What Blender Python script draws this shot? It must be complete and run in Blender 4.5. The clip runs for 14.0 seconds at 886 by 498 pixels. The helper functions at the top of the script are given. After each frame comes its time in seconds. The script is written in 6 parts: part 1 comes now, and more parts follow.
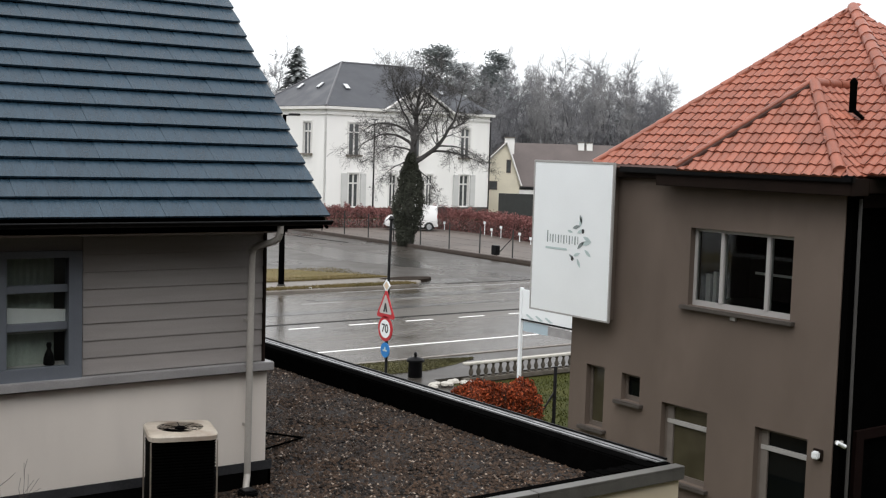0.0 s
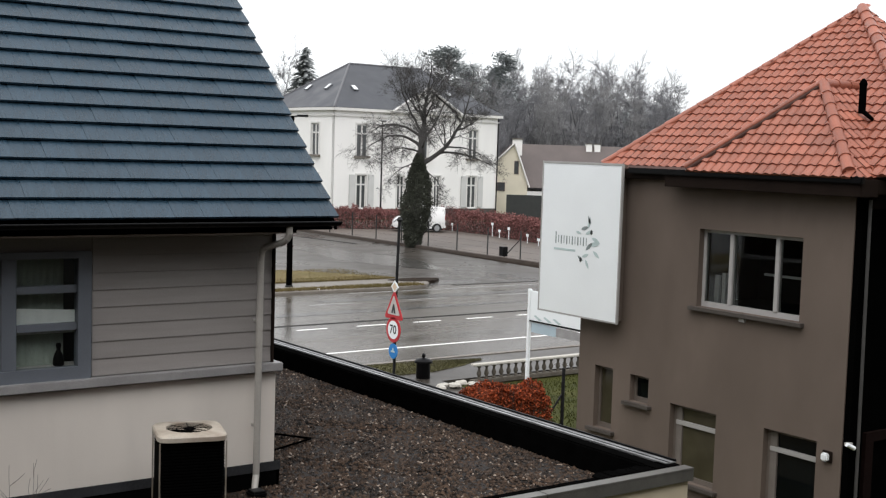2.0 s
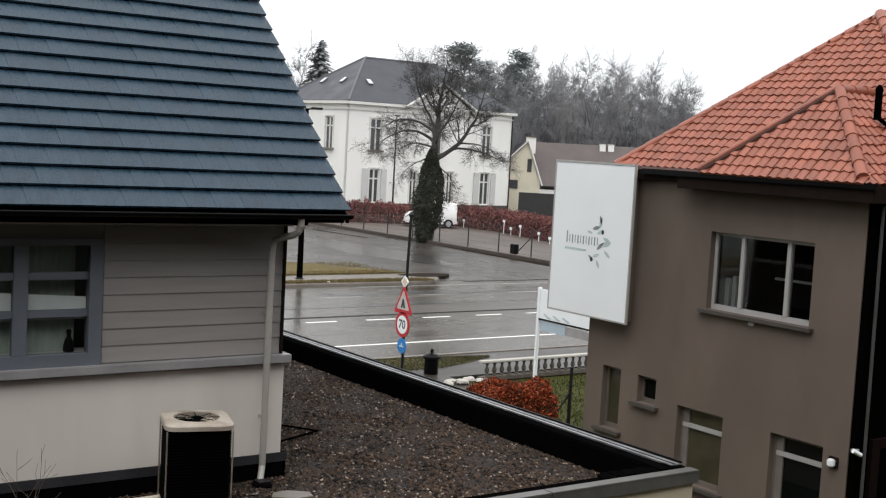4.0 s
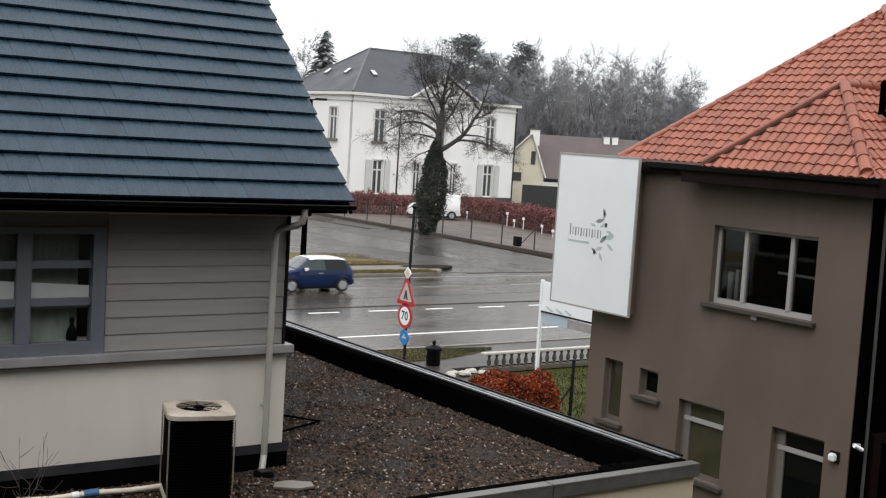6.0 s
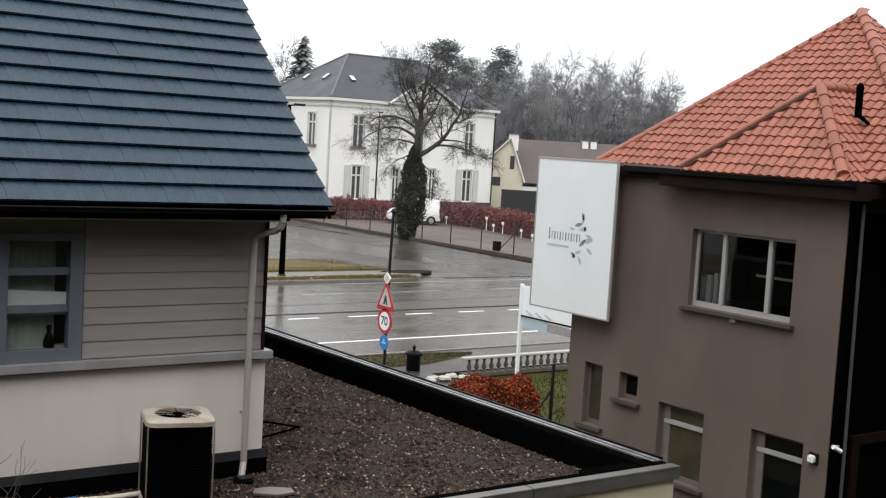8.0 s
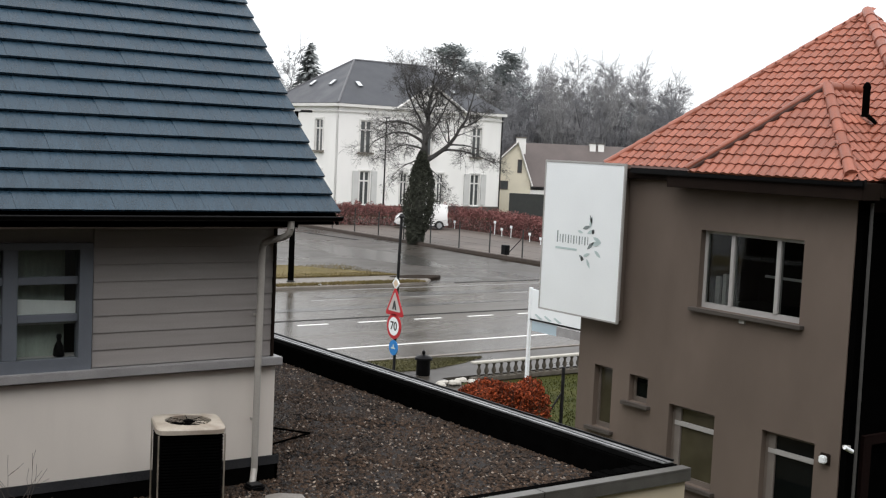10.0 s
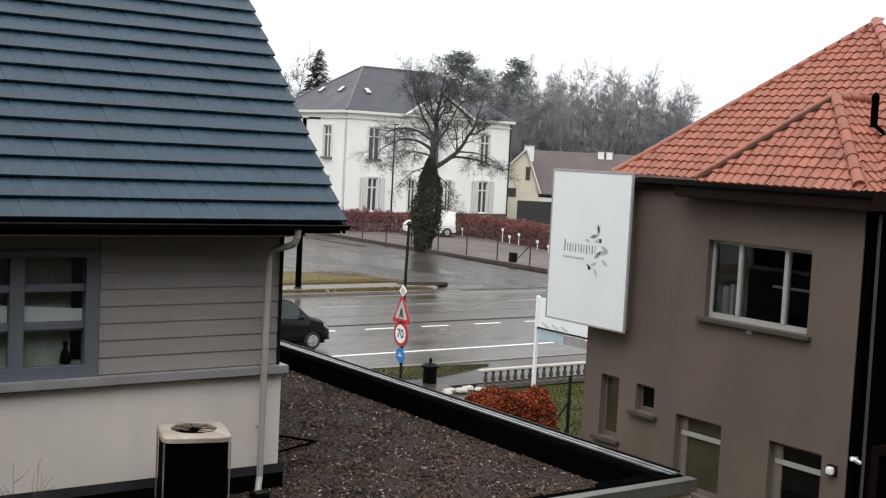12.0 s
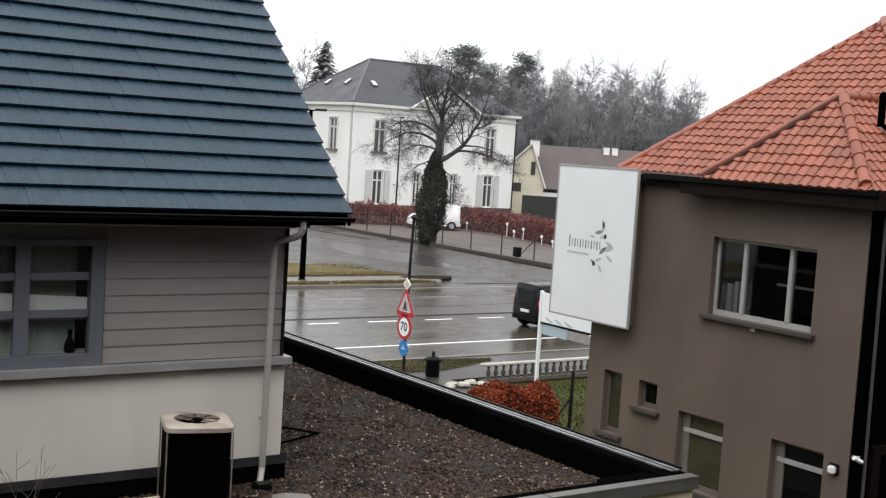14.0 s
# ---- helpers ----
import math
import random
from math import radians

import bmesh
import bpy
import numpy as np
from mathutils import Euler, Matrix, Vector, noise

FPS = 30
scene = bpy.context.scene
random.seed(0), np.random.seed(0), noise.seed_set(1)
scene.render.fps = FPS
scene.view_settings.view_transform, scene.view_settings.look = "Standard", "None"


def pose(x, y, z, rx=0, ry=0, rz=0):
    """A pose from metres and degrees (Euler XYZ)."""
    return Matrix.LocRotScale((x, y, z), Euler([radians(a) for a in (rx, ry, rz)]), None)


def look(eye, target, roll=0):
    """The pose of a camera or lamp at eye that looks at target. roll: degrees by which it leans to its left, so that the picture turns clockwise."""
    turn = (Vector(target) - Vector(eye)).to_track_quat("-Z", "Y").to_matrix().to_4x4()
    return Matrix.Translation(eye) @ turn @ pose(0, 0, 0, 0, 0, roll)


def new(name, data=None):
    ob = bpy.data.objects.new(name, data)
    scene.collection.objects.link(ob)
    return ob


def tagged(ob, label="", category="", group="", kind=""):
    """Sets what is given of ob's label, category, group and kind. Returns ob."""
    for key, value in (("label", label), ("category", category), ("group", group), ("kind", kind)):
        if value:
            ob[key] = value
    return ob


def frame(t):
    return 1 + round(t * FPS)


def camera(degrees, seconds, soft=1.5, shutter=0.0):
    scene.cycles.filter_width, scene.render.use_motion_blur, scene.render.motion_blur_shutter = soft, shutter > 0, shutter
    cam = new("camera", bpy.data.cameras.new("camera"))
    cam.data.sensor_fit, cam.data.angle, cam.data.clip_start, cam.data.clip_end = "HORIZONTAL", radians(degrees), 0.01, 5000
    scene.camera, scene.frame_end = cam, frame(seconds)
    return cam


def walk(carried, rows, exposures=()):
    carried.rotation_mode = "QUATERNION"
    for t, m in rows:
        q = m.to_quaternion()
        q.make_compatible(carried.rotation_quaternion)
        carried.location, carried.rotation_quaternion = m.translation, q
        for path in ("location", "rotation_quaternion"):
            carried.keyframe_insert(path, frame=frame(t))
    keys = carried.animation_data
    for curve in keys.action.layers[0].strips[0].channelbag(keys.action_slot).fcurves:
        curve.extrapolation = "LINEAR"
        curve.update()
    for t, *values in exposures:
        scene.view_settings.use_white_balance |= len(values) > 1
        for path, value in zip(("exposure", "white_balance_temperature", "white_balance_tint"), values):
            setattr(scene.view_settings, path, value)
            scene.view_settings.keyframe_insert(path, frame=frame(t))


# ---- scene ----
cam = camera(40.0, 14.0, soft=1.22, shutter=0.2)
EYE_H = 6.9

# seconds, yaw, pitch, roll, small sway in x, y, z
PATH = [
    (0.0, -36.12, -4.687, -1.775, 0.006, 0.005, 0.008), (0.5, -36.099, -4.431, -1.661, 0.002, 0.002, 0.005),
    (0.8, -36.269, -4.393, -1.608, 0.001, 0.004, 0.0), (1.0, -36.097, -4.546, -1.573, 0.001, 0.005, -0.003),
    (1.2, -36.067, -4.751, -1.676, 0.005, 0.007, -0.002), (1.5, -35.842, -4.783, -1.83, 0.011, 0.009, 0.0),
    (1.8, -35.95, -5.062, -1.797, 0.003, 0.014, 0.002), (2.0, -35.762, -4.636, -1.775, -0.002, 0.018, 0.003),
    (2.2, -35.576, -4.309, -1.759, -0.002, 0.014, 0.002), (2.5, -35.025, -4.291, -1.736, -0.001, 0.008, 0.001),
    (2.8, -34.903, -4.173, -2.022, 0.005, 0.009, 0.001), (3.0, -34.913, -4.35, -2.213, 0.009, 0.009, 0.001),
    (3.2, -34.751, -4.585, -2.354, 0.004, 0.009, 0.001), (3.5, -35.092, -4.797, -2.566, -0.003, 0.01, 0.002),
    (3.7, -35.185, -4.78, -2.997, -0.013, 0.0, 0.007), (6.0, -34.945, -5.253, -3.583, -0.015, -0.002, 0.004),
    (6.2, -34.897, -5.374, -3.755, -0.012, 0.002, 0.002), (6.5, -34.943, -5.592, -4.012, -0.007, 0.008, 0.0),
    (6.8, -34.951, -5.584, -3.896, -0.009, 0.006, 0.002), (7.0, -34.533, -5.397, -3.819, -0.011, 0.004, 0.004),
    (7.2, -34.684, -5.191, -3.59, -0.007, 0.005, 0.003), (7.5, -35.33, -5.252, -3.247, -0.002, 0.007, 0.002),
    (7.8, -35.789, -4.842, -3.303, -0.004, 0.005, -0.001), (8.0, -35.935, -4.954, -3.341, -0.006, 0.003, -0.003),
    (8.2, -35.433, -4.979, -3.179, -0.005, 0.003, -0.002), (8.5, -35.621, -4.83, -2.937, -0.003, 0.003, 0.0),
    (8.8, -35.771, -4.979, -2.9, -0.007, -0.001, 0.001), (9.0, -35.693, -4.968, -2.876, -0.01, -0.003, 0.001),
    (9.2, -35.824, -4.749, -2.634, -0.011, -0.008, -0.019), (11.3, -35.182, -4.782, -2.657, 0.01, -0.011, 0.033),
    (11.5, -35.321, -4.513, -2.693, 0.003, -0.008, 0.03), (11.8, -35.182, -4.567, -2.809, 0.008, -0.009, 0.028),
    (12.0, -35.195, -4.46, -2.887, 0.011, -0.009, 0.026), (12.5, -35.233, -4.286, -3.139, 0.007, -0.011, 0.017),
    (12.8, -35.217, -4.672, -3.439, -0.001, -0.001, 0.014), (13.0, -35.286, -4.716, -3.639, -0.006, 0.005, 0.012),
    (13.2, -35.105, -4.861, -3.671, -0.0, 0.002, 0.016), (13.5, -35.153, -4.718, -3.72, 0.009, -0.002, 0.022),
    (13.8, -35.146, -4.732, -3.67, 0.004, -0.004, 0.024), (14.0, -34.941, -4.773, -3.636, 0.0, -0.006, 0.026),
]
walk(cam, [(t, pose(x, y, EYE_H + z, 90 + pitch, roll, yaw)) for t, yaw, pitch, roll, x, y, z in PATH],
     exposures=[(0.0, 0.10), (2.0, 0.10), (2.5, 0.02), (3.7, 0.02), (5.8, 0.06), (7.0, 0.06), (8.0, 0.11), (14.0, 0.11)])

# ---- overcast daylight ----
SUN_EL, SUN_AZ = radians(64), radians(228)
world = bpy.data.worlds.new("overcast_sky")
scene.world = world
world.use_nodes = True
wn, wl = world.node_tree.nodes, world.node_tree.links
wn.clear()
w_out, w_bg = wn.new("ShaderNodeOutputWorld"), wn.new("ShaderNodeBackground")
w_sky, w_mix = wn.new("ShaderNodeTexSky"), wn.new("ShaderNodeMixRGB")
w_noise, w_ramp = wn.new("ShaderNodeTexNoise"), wn.new("ShaderNodeValToRGB")
w_sky.sky_type, w_sky.sun_disc, w_sky.sun_elevation, w_sky.sun_rotation = "NISHITA", False, SUN_EL, SUN_AZ
w_noise.inputs["Scale"].default_value, w_noise.inputs["Detail"].default_value = 1.7, 4.0
w_ramp.color_ramp.elements[0].position, w_ramp.color_ramp.elements[0].color = 0.40, (8.85, 9.0, 9.25, 1)
w_ramp.color_ramp.elements[1].position, w_ramp.color_ramp.elements[1].color = 0.60, (11.75, 11.9, 12.15, 1)
w_mix.inputs[0].default_value = 0.92
wl.new(w_noise.outputs["Fac"], w_ramp.inputs[0])
wl.new(w_sky.outputs[0], w_mix.inputs[1])
wl.new(w_ramp.outputs[0], w_mix.inputs[2])
wl.new(w_mix.outputs[0], w_bg.inputs["Color"])
wl.new(w_bg.outputs[0], w_out.inputs["Surface"])
w_bg.inputs["Strength"].default_value = 0.122

sun = new("sun", bpy.data.lights.new("sun", "SUN"))
sun.data.energy, sun.data.angle, sun.data.color = 2.35, radians(60), (1.0, 0.975, 0.95)
sun.matrix_world = look((math.sin(SUN_AZ) * 50, math.cos(SUN_AZ) * 50, math.tan(SUN_EL) * 50), (0, 0, 0))


# ---- materials ----
def material(name, base, rough=0.6, metal=0.0, vary=0.25, scale=4.0, fine=60.0, bump=0.15, spec=0.5, per_piece=0.0, island=0.0,
             stain=0.0, stain_scale=(1, 1, 1), rough_vary=0.0, streak=None, coat=0.0):
    """A surface with broad and fine variation in colour, gloss and relief."""
    m = bpy.data.materials.new(name)
    m.use_nodes = True
    n, l = m.node_tree.nodes, m.node_tree.links
    b = n["Principled BSDF"]
    b.inputs["Roughness"].default_value, b.inputs["Metallic"].default_value = rough, metal
    b.inputs["Specular IOR Level"].default_value = spec
    b.inputs["Coat Weight"].default_value = coat
    tc = n.new("ShaderNodeTexCoord")
    big, small = n.new("ShaderNodeTexNoise"), n.new("ShaderNodeTexNoise")
    big.inputs["Scale"].default_value, big.inputs["Detail"].default_value = scale, 5
    small.inputs["Scale"].default_value, small.inputs["Detail"].default_value = fine, 3
    mp = n.new("ShaderNodeMapping")
    mp.inputs["Scale"].default_value = stain_scale
    l.new(tc.outputs["Object"], mp.inputs[0])
    l.new(mp.outputs[0], big.inputs["Vector"])
    l.new(tc.outputs["Object"], small.inputs["Vector"])
    add = n.new("ShaderNodeMath")
    add.operation = "MULTIPLY_ADD"
    l.new(big.outputs["Fac"], add.inputs[0])
    add.inputs[1].default_value = 1.3
    l.new(small.outputs["Fac"], add.inputs[2])
    rng = n.new("ShaderNodeMapRange")
    rng.inputs[1].default_value, rng.inputs[2].default_value = 0.75, 1.55
    rng.inputs[3].default_value, rng.inputs[4].default_value = 1 - vary, 1 + vary
    l.new(add.outputs[0], rng.inputs[0])
    last = rng.outputs[0]
    for amount, kind in ((per_piece, "object"), (island, "island")):
        if amount:
            info = n.new("ShaderNodeObjectInfo") if kind == "object" else n.new("ShaderNodeNewGeometry")
            r2 = n.new("ShaderNodeMapRange")
            r2.inputs[3].default_value, r2.inputs[4].default_value = 1 - amount, 1 + amount
            l.new(info.outputs["Random"] if kind == "object" else info.outputs["Random Per Island"], r2.inputs[0])
            mu = n.new("ShaderNodeMath")
            mu.operation = "MULTIPLY"
            l.new(last, mu.inputs[0])
            l.new(r2.outputs[0], mu.inputs[1])
            last = mu.outputs[0]
    col = n.new("ShaderNodeVectorMath")
    col.operation = "SCALE"
    col.inputs[0].default_value = base
    l.new(last, col.inputs["Scale"])
    out = col.outputs[0]
    if stain:
        st, rp, mx = n.new("ShaderNodeTexNoise"), n.new("ShaderNodeValToRGB"), n.new("ShaderNodeMixRGB")
        st.inputs["Scale"].default_value, st.inputs["Detail"].default_value = scale * 0.6, 6
        l.new(mp.outputs[0], st.inputs["Vector"])
        rp.color_ramp.elements[0].position, rp.color_ramp.elements[1].position = 0.5, 0.72
        l.new(st.outputs["Fac"], rp.inputs[0])
        k = n.new("ShaderNodeMath")
        k.operation = "MULTIPLY"
        k.inputs[1].default_value = stain
        l.new(rp.outputs[0], k.inputs[0])
        l.new(k.outputs[0], mx.inputs[0])
        l.new(out, mx.inputs[1])
        mx.inputs[2].default_value = (*(streak or [c * 0.45 for c in base]), 1)
        out = mx.outputs[0]
    l.new(out, b.inputs["Base Color"])
    if rough_vary:
        rr = n.new("ShaderNodeMapRange")
        rr.inputs[1].default_value, rr.inputs[2].default_value = 0.35, 0.68
        rr.inputs[3].default_value, rr.inputs[4].default_value = max(0.02, rough - rough_vary), min(1, rough + rough_vary)
        l.new(big.outputs["Fac"], rr.inputs[0])
        l.new(rr.outputs[0], b.inputs["Roughness"])
    if bump:
        bp = n.new("ShaderNodeBump")
        bp.inputs["Strength"].default_value, bp.inputs["Distance"].default_value = bump, 0.02
        l.new(small.outputs["Fac"], bp.inputs["Height"])
        l.new(bp.outputs[0], b.inputs["Normal"])
    return m


def glass_dark(name, base=(0.012, 0.015, 0.016), rough=0.03, spec=0.5):
    """Window glass: a glossy pane with the dark room put into its colour."""
    return material(name, base, rough, 0, 0.25, 0.8, 2.5, 0.0, spec)


def glowing(name, colour, strength):
    m = material(name, colour, 0.3, bump=0)
    b = m.node_tree.nodes["Principled BSDF"]
    b.inputs["Emission Color"].default_value, b.inputs["Emission Strength"].default_value = (*colour, 1), strength
    return m


